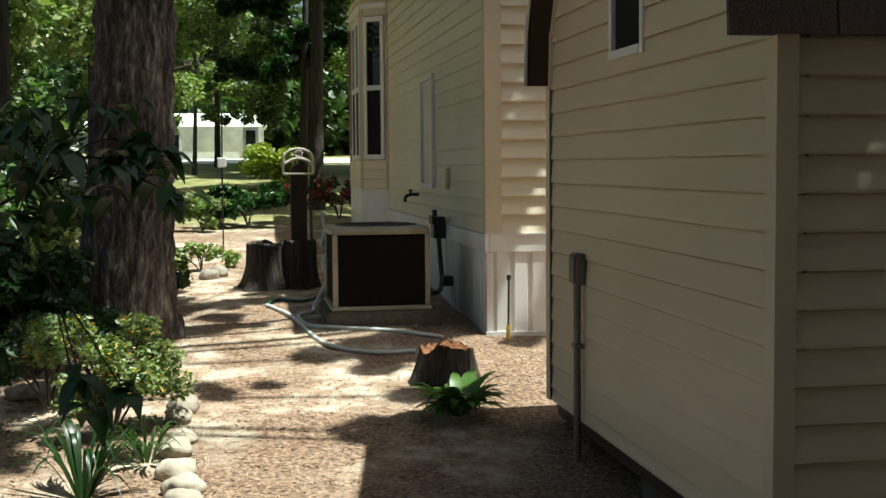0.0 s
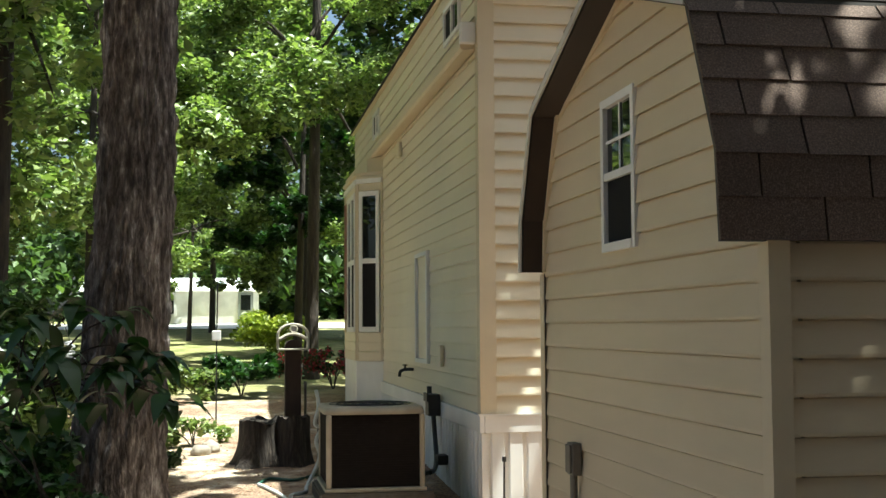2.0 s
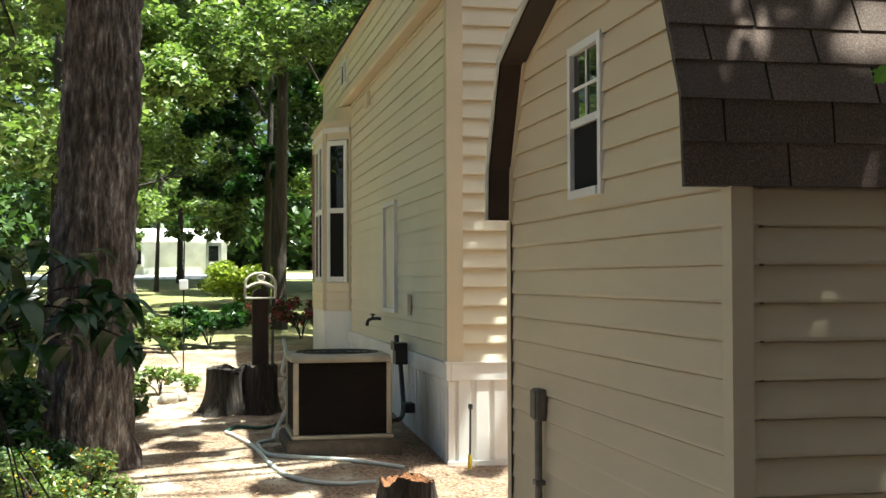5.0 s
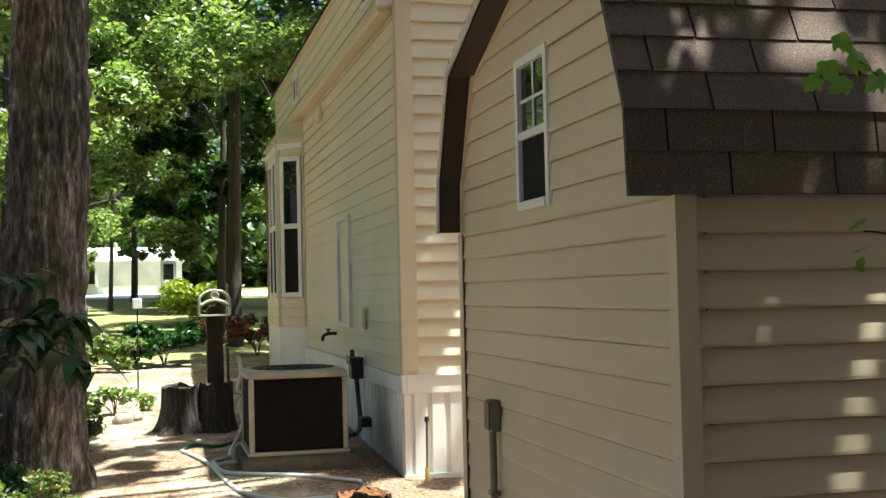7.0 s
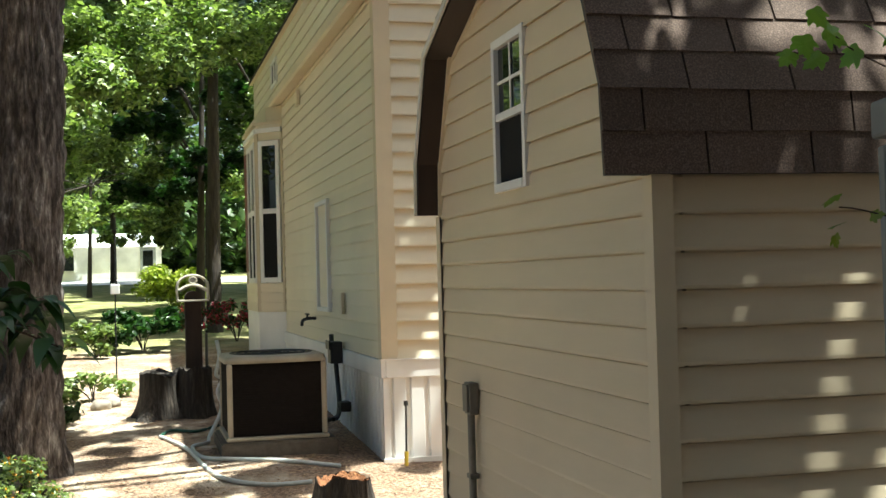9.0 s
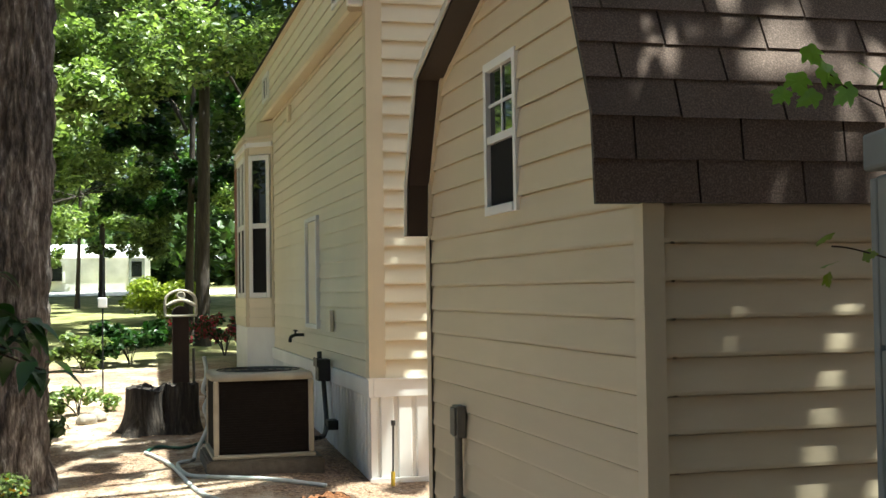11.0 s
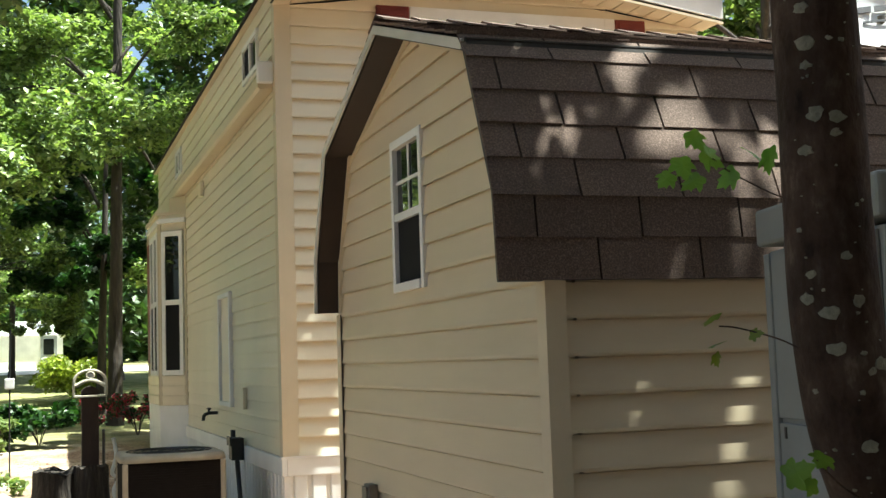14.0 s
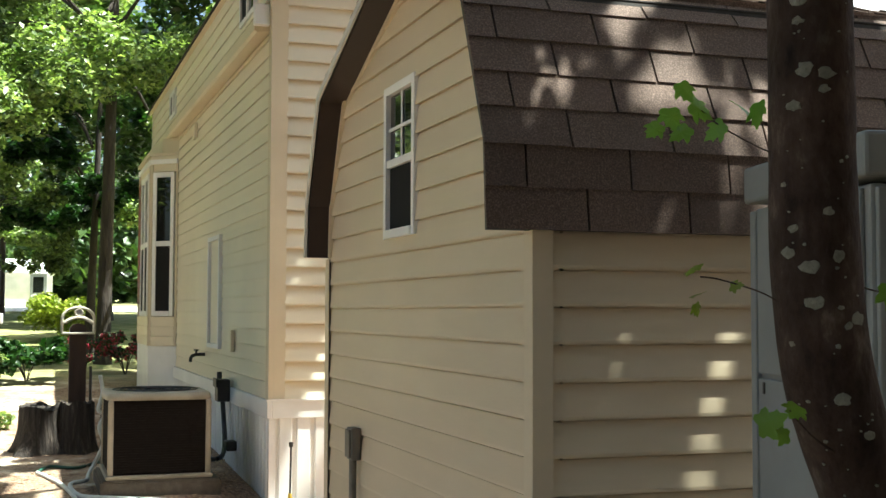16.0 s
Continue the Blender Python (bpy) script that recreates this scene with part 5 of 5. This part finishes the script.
def build_stake():
    x, y = 1.83, 8.30
    z = ground_z(x, y)
    st = thing("marker_stake", "dark marker stake with a yellow foot by the skirting", "stake", at=(x, y, z))
    inv = Matrix.Translation((-x, -y, -z))
    part("rod", tube([(x, y, z + 0.09), (x + 0.004, y, 0.60)], 0.0075, 8), BLACK, st).matrix_parent_inverse = inv
    part("knob", tube([(x + 0.004, y, 0.60), (x + 0.004, y, 0.635)], 0.016, 10), BLACK, st).matrix_parent_inverse = inv
    part("foot", tube([(x - 0.006, y - 0.01, z - 0.04), (x, y, z + 0.10)], 0.015, 8), YELLOW, st, "yellow plastic foot").matrix_parent_inverse = inv


build_stake()


def build_cabinet():
    """A tall grey resin storage cabinet in front of the shed, with an overhanging cap."""
    o = Vector((1.995, 2.22, ground_z(2.0, 2.3)))
    cab = thing("storage_cabinet", "tall grey resin storage cabinet with an overhanging cap", "cabinet", at=o)
    m = Matrix.Rotation(radians(-12.5), 4, "Z")
    D, W, top = 0.83, 1.25, 2.012 - o.z

    def p(name, lo, hi, bevel=0.006, label="", mat=GREY_BOX):
        return part(name, box(lo, hi, bevel, m), mat, cab, label)

    p("body", (0.02, 0.02, 0), (W - 0.02, D - 0.02, top - 0.13), 0.01)
    p("cap", (-0.008, -0.008, top - 0.115), (W + 0.008, D + 0.008, top), 0.012, "overhanging grey cap")
    for z0, z1 in ((0.02, top - 0.655), (top - 0.64, top - 0.14)):
        p("side_panel", (0.006, 0.05, z0), (0.0195, D - 0.07, z1), 0.004)
    p("side_rib", (0.002, D - 0.066, 0.02), (0.0195, D - 0.022, top - 0.14), 0.004)
    for i in range(2):
        a = 0.03 + i * (W - 0.06) / 2
        door = part("door", box((a, 0.0, 0.03), (a + (W - 0.06) / 2 - 0.006, 0.0195, top - 0.14), 0.005, m), GREY_BOX, cab)
        part("handle", box((a + (0.5 if i == 0 else 0.05), -0.025, 0.95), (a + (0.53 if i == 0 else 0.08), -0.001, 1.15), 0.005, m), BLACK, door)
    p("latch_hole", (0.002, D - 0.13, top - 0.70), (0.0058, D - 0.115, top - 0.665), 0.001, "", BLACK)


build_cabinet()


def build_dish():
    x, y, z = 5.85, 6.9, 3.98
    g = ground_z(x, y)
    d = thing("satellite_dish", "pale grey satellite dish with dark print on a pole", "satellite dish", at=(x, y, g))
    inv = Matrix.Translation((-x, -y, -g))
    bm = bmesh.new()
    n, rows = 36, []
    m = Matrix.Translation((x, y, z)) @ Matrix.Rotation(radians(-38), 4, "Z") @ Matrix.Rotation(radians(72), 4, "X")
    for s in (0, 1):
        for j in range(6):
            r = 0.36 * (1 - j / 6)
            rows.append([bm.verts.new(m @ Vector((r * math.cos(a), r * 0.92 * math.sin(a), 0.45 * r * r - 0.06 - 0.008 * s))) for a in (k * math.tau / n for k in range(n))])
    for q in (0, 6):
        for a, b in zip(rows[q : q + 5], rows[q + 1 : q + 6]):
            for k in range(n):
                bm.faces.new((a[k], a[(k + 1) % n], b[(k + 1) % n], b[k]))
        bm.faces.new(rows[q + 5])
    for k in range(n):
        bm.faces.new((rows[0][k], rows[0][(k + 1) % n], rows[6][(k + 1) % n], rows[6][k]))
    bmesh.ops.recalc_face_normals(bm, faces=bm.faces)
    part("reflector", bm, SATIN, d, "", True).matrix_parent_inverse = inv
    part("pole", tube([(x + 0.02, y + 0.06, g - 0.1), (x + 0.02, y + 0.06, z - 0.02)], 0.03, 10), GREY_METAL, d).matrix_parent_inverse = inv
    for i, (a, b, w) in enumerate(((-0.19, 0.03, 0.10), (-0.07, 0.03, 0.10), (0.06, 0.03, 0.10), (-0.15, -0.06, 0.2), (0.02, -0.13, 0.12))):
        h = 0.05 if i < 3 else 0.018
        part("print_mark", box((a, b, -0.058 + 0.012), (a + w, b + h, -0.05 + 0.012), 0, m), INK, d).matrix_parent_inverse = inv


build_dish()


# ---- plants ----
def plant(label, category, x, y, clumps, leaf, size, count, seed, name="shrub", stems=6, shape="oval", flowers=None, group="", flat=0.7):
    """A shrub: stems, leaves and, where given, flowers. clumps: (dx, dy, dz, r) from its foot."""
    z = ground_z(x, y)
    rng = np.random.default_rng(seed)
    rr = random.Random(seed)
    ob = thing(name, label, category, group, at=(x, y, z))
    for i in range(stems):
        dx, dy, dz, r = clumps[i % len(clumps)]
        end = Vector((dx + rr.uniform(-r, r) * 0.6, dy + rr.uniform(-r, r) * 0.6, dz + r * 0.4))
        part("stem", tube(bend([(0, 0, -0.03), (end.x * 0.35, end.y * 0.35, end.z * 0.55), end], 4), 0.007, 6), BARK_FAR, ob)
    sub = [(dx, dy, dz) for dx, dy, dz, r in clumps]
    v, f = leaf_cloud(sub, [c[3] for c in clumps], count, size, rng, flat, shape)
    part("foliage", leaf_mesh("foliage", v, f), leaf, ob)
    if flowers:
        mat, n, s = flowers
        v, f = leaf_cloud(sub, [c[3] * 1.05 for c in clumps], n, s, rng, 1.0, "oval")
        tagged(part("blossom", leaf_mesh("blossom", v, f), mat, ob), kind="stuff")
    return ob


def mound(r, h, n, seed):
    q = random.Random(seed)
    return [(q.uniform(-r, r), q.uniform(-r, r), q.uniform(0.25, 0.8) * h, q.uniform(0.3, 0.5) * r) for _ in range(n)]


plant("flowering shrub with small orange-yellow blooms by the trunk", "shrub", -0.76, 6.35, mound(0.33, 0.75, 14, 1), L_LIGHT, 0.036, 4400, 1, flowers=(L_FLOWER, 420, 0.024), stems=14)
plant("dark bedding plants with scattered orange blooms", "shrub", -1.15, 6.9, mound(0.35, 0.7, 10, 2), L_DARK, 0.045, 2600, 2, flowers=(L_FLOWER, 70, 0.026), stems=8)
plant("rounded yellow-green shrub on the lawn", "shrub", 0.72, 24.9, mound(0.72, 0.95, 20, 3), L_YELLOW, 0.1, 4600, 3)
plant("dark evergreen shrub at the lawn's edge", "shrub", 0.07, 17.1, mound(0.42, 0.62, 12, 4), L_DARK, 0.12, 1100, 4)
plant("small fresh green shrub at the lawn's edge", "shrub", -0.53, 16.6, mound(0.3, 0.5, 9, 5), L_LIGHT, 0.09, 800, 5)
plant("crimson flowering azalea beside the home", "shrub", 1.42, 17.9, mound(0.32, 0.7, 10, 6), L_DARK, 0.06, 900, 6, flowers=(L_RED, 700, 0.06))
plant("dark red azalea behind the feeder post", "shrub", 0.88, 18.4, mound(0.28, 0.7, 8, 7), L_DARK, 0.06, 800, 7, flowers=(L_RED, 260, 0.06))
# dark leaf colour here also stands for the deep shade of the bed
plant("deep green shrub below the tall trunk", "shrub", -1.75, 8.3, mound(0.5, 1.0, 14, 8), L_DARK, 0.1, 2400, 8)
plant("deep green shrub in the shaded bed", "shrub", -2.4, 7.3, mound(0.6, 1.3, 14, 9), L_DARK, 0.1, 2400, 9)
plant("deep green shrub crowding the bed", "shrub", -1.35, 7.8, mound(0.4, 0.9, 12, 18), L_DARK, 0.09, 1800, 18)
plant("leafy green shrub under the trees", "shrub", -2.6, 10.2, mound(0.7, 1.6, 16, 19), L_OAK, 0.11, 3000, 19)
plant("low green weeds at the foot of the trunk", "shrub", -0.8, 10.3, mound(0.25, 0.35, 7, 10), L_OAK, 0.07, 500, 10)
plant("grassy green plants by the stones", "shrub", -0.45, 12.5, mound(0.3, 0.35, 8, 12), L_LIGHT, 0.08, 500, 12)
plant("fern-like plants beside the lawn", "shrub", -1.9, 11.8, mound(0.6, 0.8, 12, 13), L_LIGHT, 0.1, 1500, 13)


def broad_leaf(bm, base, tip, width, droop, fold=0.15):
    """One long leaf with a middle rib, arching from base to tip."""
    b, t = Vector(base), Vector(tip)
    side = (t - b).cross(Vector((0, 0, 1))).normalized()
    n, rows = 6, []
    for i in range(n + 1):
        f = i / n
        p = b.lerp(t, f) + Vector((0, 0, droop * math.sin(math.pi * min(1, f * 0.9)) - 0.25 * droop * f * f))
        w = width * math.sin(math.pi * min(0.999, 0.06 + 0.94 * f) ** 0.8) * 0.5
        rows.append((bm.verts.new(p + side * w + Vector((0, 0, w * fold))), bm.verts.new(p), bm.verts.new(p - side * w + Vector((0, 0, w * fold)))))
    for a, c in zip(rows, rows[1:]):
        bm.faces.new((a[0], a[1], c[1], c[0]))
        bm.faces.new((a[1], a[2], c[2], c[1]))


def rosette(name, label, category, x, y, count, length, width, mat, seed, up=0.5, droop=0.1):
    z = ground_z(x, y)
    ob = thing(name, label, category, at=(x, y, z))
    q = random.Random(seed)
    for i in range(count):
        a = q.uniform(0, math.tau)
        L = length * q.uniform(0.55, 1.1)
        rise = up * q.uniform(0.2, 1.0) * L
        bm = bmesh.new()
        broad_leaf(bm, (0.03 * math.cos(a), 0.03 * math.sin(a), 0.01), (L * math.cos(a), L * math.sin(a), rise), width * q.uniform(0.7, 1.2), droop * q.uniform(0.6, 1.3))
        part("leaf", bm, mat, ob, smooth=True)
    return ob


rosette("hosta", "bright green hosta growing beside the stump", "plant", 1.13, 6.5, 90, 0.30, 0.085, L_HOSTA, 3, 0.75, 0.07)
rosette("daylily", "clump of long strap-shaped daylily leaves", "plant", -0.80, 5.45, 64, 0.40, 0.019, L_DARK, 4, 0.7, 0.2)
rosette("daylily", "clump of grassy strap leaves among border stones", "plant", -0.55, 5.95, 30, 0.26, 0.02, L_OAK, 6, 0.8, 0.12)


def compound_branch():
    """The low sapling beside the path: sprays of five to seven drooping leaflets on thin stalks."""
    base = Vector((-1.55, 3.9, ground_z(-1.55, 3.9)))
    ob = thing("sapling", "sapling with drooping leaflets, their green darkened for shade", "sapling", at=base)
    q = random.Random(12)
    crown = [(-0.66, 3.5, 1.60), (-0.53, 3.55, 1.63), (-0.41, 3.5, 1.60), (-0.58, 3.45, 1.48), (-0.45, 3.5, 1.45), (-0.68, 3.5, 1.40), (-0.33, 3.55, 1.40), (-0.25, 3.5, 1.34), (-0.48, 3.5, 1.36), (-0.60, 3.6, 1.33), (-0.75, 3.6, 1.52), (-0.38, 3.6, 1.51), (-0.70, 3.4, 1.28), (-0.30, 3.6, 1.46), (-0.43, 3.5, 0.76), (-0.53, 3.5, 0.70), (-0.58, 3.55, 0.80)]
    stem = bend([(0, 0, -0.05), (0.1, -0.05, 0.7), (0.4, -0.2, 1.2), (0.9, -0.35, 1.5)], 5)
    part("stem", tube(stem, [0.016 - 0.011 * i / (len(stem) - 1) for i in range(len(stem))], 8), BARK_FAR, ob)
    for c in crown:
        end = Vector(c) - base
        start = min(stem, key=lambda v: (v - end).length + q.uniform(0, 0.2))
        part("twig", tube(bend([start, (start + end) / 2 + Vector((0, 0, 0.05)), end], 4), 0.003, 6), BARK_FAR, ob)
        turn = q.uniform(0, math.tau)
        for i in range(q.choice((8, 9, 10))):
            a = turn + i * math.tau / 7 + q.uniform(-0.25, 0.25)
            st = end + Vector((q.uniform(-0.03, 0.03), q.uniform(-0.03, 0.03), q.uniform(-0.03, 0.03)))
            L = q.uniform(0.08, 0.135)
            bm = bmesh.new()
            broad_leaf(bm, st, st + Vector((math.cos(a) * L * 0.8, math.sin(a) * L * 0.8, -L * q.uniform(0.35, 0.9))), L * 0.5, 0.025)
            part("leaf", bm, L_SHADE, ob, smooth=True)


compound_branch()


def spiral_hanger():
    """A pale coiled wire ornament on a thread from the sapling's stem."""
    x, y, z0, z1 = -0.69, 4.6, 1.355, 1.515
    ob = thing("spiral_hanger", "pale coiled wire ornament hung from the sapling", "ornament", at=(x, y, z0))
    turns = 7
    coil = [(0.017 * math.cos(a), 0.017 * math.sin(a), (z1 - z0) * a / (turns * math.tau)) for a in (k * math.tau / 12 for k in range(turns * 12 + 1))]
    part("coil", tube(coil, 0.0045, 6), SATIN, ob, smooth=True)
    part("thread", tube([(0, 0, z1 - z0), (0.03, -0.5, z1 - z0 + 0.1)], 0.0012, 5), BLACK, ob)


spiral_hanger()


def maple_leaf(bm, c, ax, up, s):
    """One five-lobed leaf."""
    ax, up = ax.normalized(), up.normalized()
    side = up.cross(ax).normalized()
    half = [(0.12, -0.46), (0.34, -0.5), (0.5, -0.36), (0.46, -0.2), (0.6, -0.06), (0.66, 0.16), (0.48, 0.16), (0.36, 0.12), (0.33, 0.32), (0.38, 0.44), (0.2, 0.46), (0.12, 0.6)]
    pts = [(0, -0.42), *half, (0, 0.76), *((-x, y) for x, y in reversed(half))]
    v = [bm.verts.new(c + side * x * s + ax * y * s - up * (x * x * 0.35 * s)) for x, y in pts]
    m = bm.verts.new(c)
    for i in range(len(v)):
        bm.faces.new((m, v[i], v[(i + 1) % len(v)]))


def maple_sprigs():
    """Thin side shoots of the near maple with a few clear leaves."""
    trunk_tree = [o for o in bpy.data.objects if o.name.startswith("tree") and o.get("label", "").startswith("slim maple")][0]
    inv = trunk_tree.matrix_basis.inverted()
    q = random.Random(3)
    sprigs = [
        ([(1.45, 1.80, 1.875), (1.44, 1.86, 1.90), (1.38, 1.9, 1.945), (1.34, 1.9, 1.972)], [(1.232, 1.9, 1.928), (1.293, 1.9, 1.925), (1.335, 1.9, 1.975), (1.375, 1.9, 1.935), (1.435, 1.9, 1.985), (1.462, 1.88, 1.972), (1.302, 1.9, 2.012), (1.27, 1.9, 1.955)], L_SPRIG, 0.047),
        ([(1.46, 1.80, 1.575), (1.44, 1.85, 1.60), (1.38, 1.9, 1.625), (1.335, 1.9, 1.63)], [(1.32, 1.9, 1.645), (1.33, 1.9, 1.595), (1.405, 1.88, 1.612), (1.325, 1.9, 1.565)], L_YELLOW, 0.034),
        ([(1.55, 1.75, 1.28), (1.47, 1.72, 1.32), (1.42, 1.72, 1.37)], [(1.40, 1.72, 1.325), (1.375, 1.72, 1.35), (1.432, 1.72, 1.37)], L_SPRIG, 0.046),
        ([(1.62, 1.80, 1.62), (1.70, 1.80, 1.60), (1.76, 1.80, 1.61)], [(1.72, 1.79, 1.59), (1.77, 1.8, 1.60)], L_SPRIG, 0.055),
    ]
    for line, leaves, mat, s in sprigs:
        part("twig", tube(bend(line, 5), 0.0017, 6), BARK_SMOOTH, trunk_tree).matrix_parent_inverse = inv
        for p in leaves:
            bm = bmesh.new()
            maple_leaf(bm, Vector(p), Vector((q.uniform(-0.8, 0.5), q.uniform(-0.3, 0.3), q.uniform(-0.9, 0.2))), Vector((q.uniform(-0.4, 0.1), -0.8, q.uniform(0.2, 0.9))), s * q.uniform(0.75, 1.15))
            part("leaf", bm, mat, trunk_tree, "clear green maple leaf").matrix_parent_inverse = inv


maple_sprigs()


# ---- stones and litter ----
def stones():
    q = random.Random(8)
    spots = [(-0.38, 6.83 - 0.26 * i + q.uniform(-0.05, 0.05)) for i in range(8)] + [(-1.05 - 0.17 * i, 7.24 + q.uniform(-0.06, 0.06)) for i in range(4)] + [(-0.28, 12.3), (-0.22, 12.15), (-0.35, 12.0)]
    for x, y in spots:
        x += q.uniform(-0.04, 0.04)
        r = q.uniform(0.06, 0.10)
        bm = bmesh.new()
        bmesh.ops.create_icosphere(bm, subdivisions=3, radius=1.0)
        s = q.uniform(0, 50)
        for v in bm.verts:
            d = v.co.normalized()
            v.co = Vector((d.x * r * 1.15, d.y * r, d.z * r * 0.72)) * (1 + 0.3 * noise.noise(d * 1.4 + Vector((s, 0, 0))))
        ob = part("border_stone", bm, STONE, smooth=True)
        ob.location = (x, y, ground_z(x, y) + r * 0.35)
        ob.rotation_euler = (0, 0, q.uniform(0, 6))
        tagged(ob, "pale rough field stone edging the flower bed", "stone", "stones edging the bed")


stones()


def litter():
    rng = np.random.default_rng(5)
    n = 17000
    x = rng.uniform(-2.2, 3.0, n)
    y = 3.6 + 12 * rng.random(n) ** 1.3
    z = np.array([ground_z(a, b) for a, b in zip(x, y)]) + 0.006
    a = rng.uniform(0, math.tau, n)
    s = rng.uniform(0.006, 0.02, n)
    thin = rng.choice([0.12, 0.35, 0.5], n, p=[0.45, 0.3, 0.25])
    L = np.where(thin < 0.2, s * 2.2, s)
    ax, ay = np.cos(a) * L, np.sin(a) * L
    bx, by = -np.sin(a) * L * thin, np.cos(a) * L * thin
    t = rng.uniform(-0.3, 0.5, n) * s
    v = np.stack([np.stack([x - ax, y - ay, z], 1), np.stack([x + bx, y + by, z + t], 1), np.stack([x + ax, y + ay, z + 0.3 * s], 1), np.stack([x - bx, y - by, z + 0.002], 1)], 1).reshape(-1, 3)
    f = (np.arange(n)[:, None, None] * 4 + np.array([(0, 1, 2), (0, 2, 3)])[None]).reshape(-1, 3)
    tagged(part("leaf_litter", leaf_mesh("leaf_litter", v, f), L_LITTER), "dry brown leaves and pine needles on the ground", "leaf litter", kind="stuff")


litter()


# ---- far things across the lawn ----
def far_home():
    y, x0, x1, z0 = 45.0, -5.2, 0.95, 1.7
    fh = thing("neighbour_home", "long white mobile home across the lawn", "mobile home", at=(x0, y, z0))
    inv = Matrix.Translation((-x0, -y, -z0))

    def p(name, bm, mat, label=""):
        ob = part(name, bm, mat, fh, label)
        ob.matrix_parent_inverse = inv
        return ob

    p("wall", box((x0, y, z0 - 0.3), (x1, y + 4, z0 + 1.2)), FAR_WALL)
    p("roof", prism([(y - 0.12, z0 + 1.2), (y + 4.3, z0 + 1.2), (y + 2, z0 + 1.75)], x0 - 0.2, x1 + 0.2, "x"), FAR_ROOF)
    for x in (-2.9,):
        w = p("window", box((x, y - 0.06, z0 + 0.3), (x + 0.9, y - 0.002, z0 + 1.0), 0.01), WHITE)
        part("pane", box((x + 0.08, y - 0.075, z0 + 0.38), (x + 0.82, y - 0.062, z0 + 0.92)), PANE, w)
    d = p("door", box((0.2, y - 0.06, z0), (0.75, y - 0.002, z0 + 1.15), 0.01), GREY_BOX)
    part("pane", box((0.3, y - 0.075, z0 + 0.5), (0.65, y - 0.062, z0 + 1.05)), PANE, d)


far_home()


def bounce_strip():
    """A pale strip added before the far home to bounce sunlight onto its wall."""
    xs, ys = [-60 + 2.0 * i for i in range(61)], [38.4 + 0.6 * j for j in range(9)]
    verts = [(x, y, ground_z(x, y) + 0.03) for y in ys for x in xs]
    w = len(xs)
    me = bpy.data.meshes.new("road")
    me.from_pydata(verts, [], [(j * w + i, j * w + i + 1, (j + 1) * w + i + 1, (j + 1) * w + i) for j in range(len(ys) - 1) for i in range(w - 1)])
    tagged(part("road", me, PALE_BOUNCE), "pale strip added to bounce light onto the far home", "road", kind="structure")


bounce_strip()


def parked_car():
    x, y = 5.0, 31.0
    z = ground_z(x, y)
    car = thing("parked_car", "white parked car beyond the azaleas", "car", at=(x, y, z))
    side = [(-2.1, 0.35), (-2.15, 0.75), (-1.9, 0.95), (-1.1, 1.02), (-0.6, 1.42), (0.9, 1.45), (1.5, 1.0), (2.1, 0.9), (2.15, 0.4)]
    body = prism(side, -0.85, 0.85, "y")
    bmesh.ops.bevel(body, geom=body.edges[:], offset=0.06, segments=2, affect="EDGES")
    part("body", body, CAR_WHITE, car)
    part("side_window", prism([(-0.95, 1.04), (-0.52, 1.36), (0.82, 1.38), (1.25, 1.04)], -0.875, -0.856, "y"), PANE, car)
    for wx in (-1.35, 1.35):
        wheel = new("wheel")
        wheel.parent = car
        part("tyre", tube([(wx, -0.88, 0.32), (wx, -0.66, 0.32)], 0.32, 24), TYRE, wheel)
        part("rim", tube([(wx, -0.895, 0.32), (wx, -0.88, 0.32)], 0.2, 20), SATIN, wheel)


parked_car()
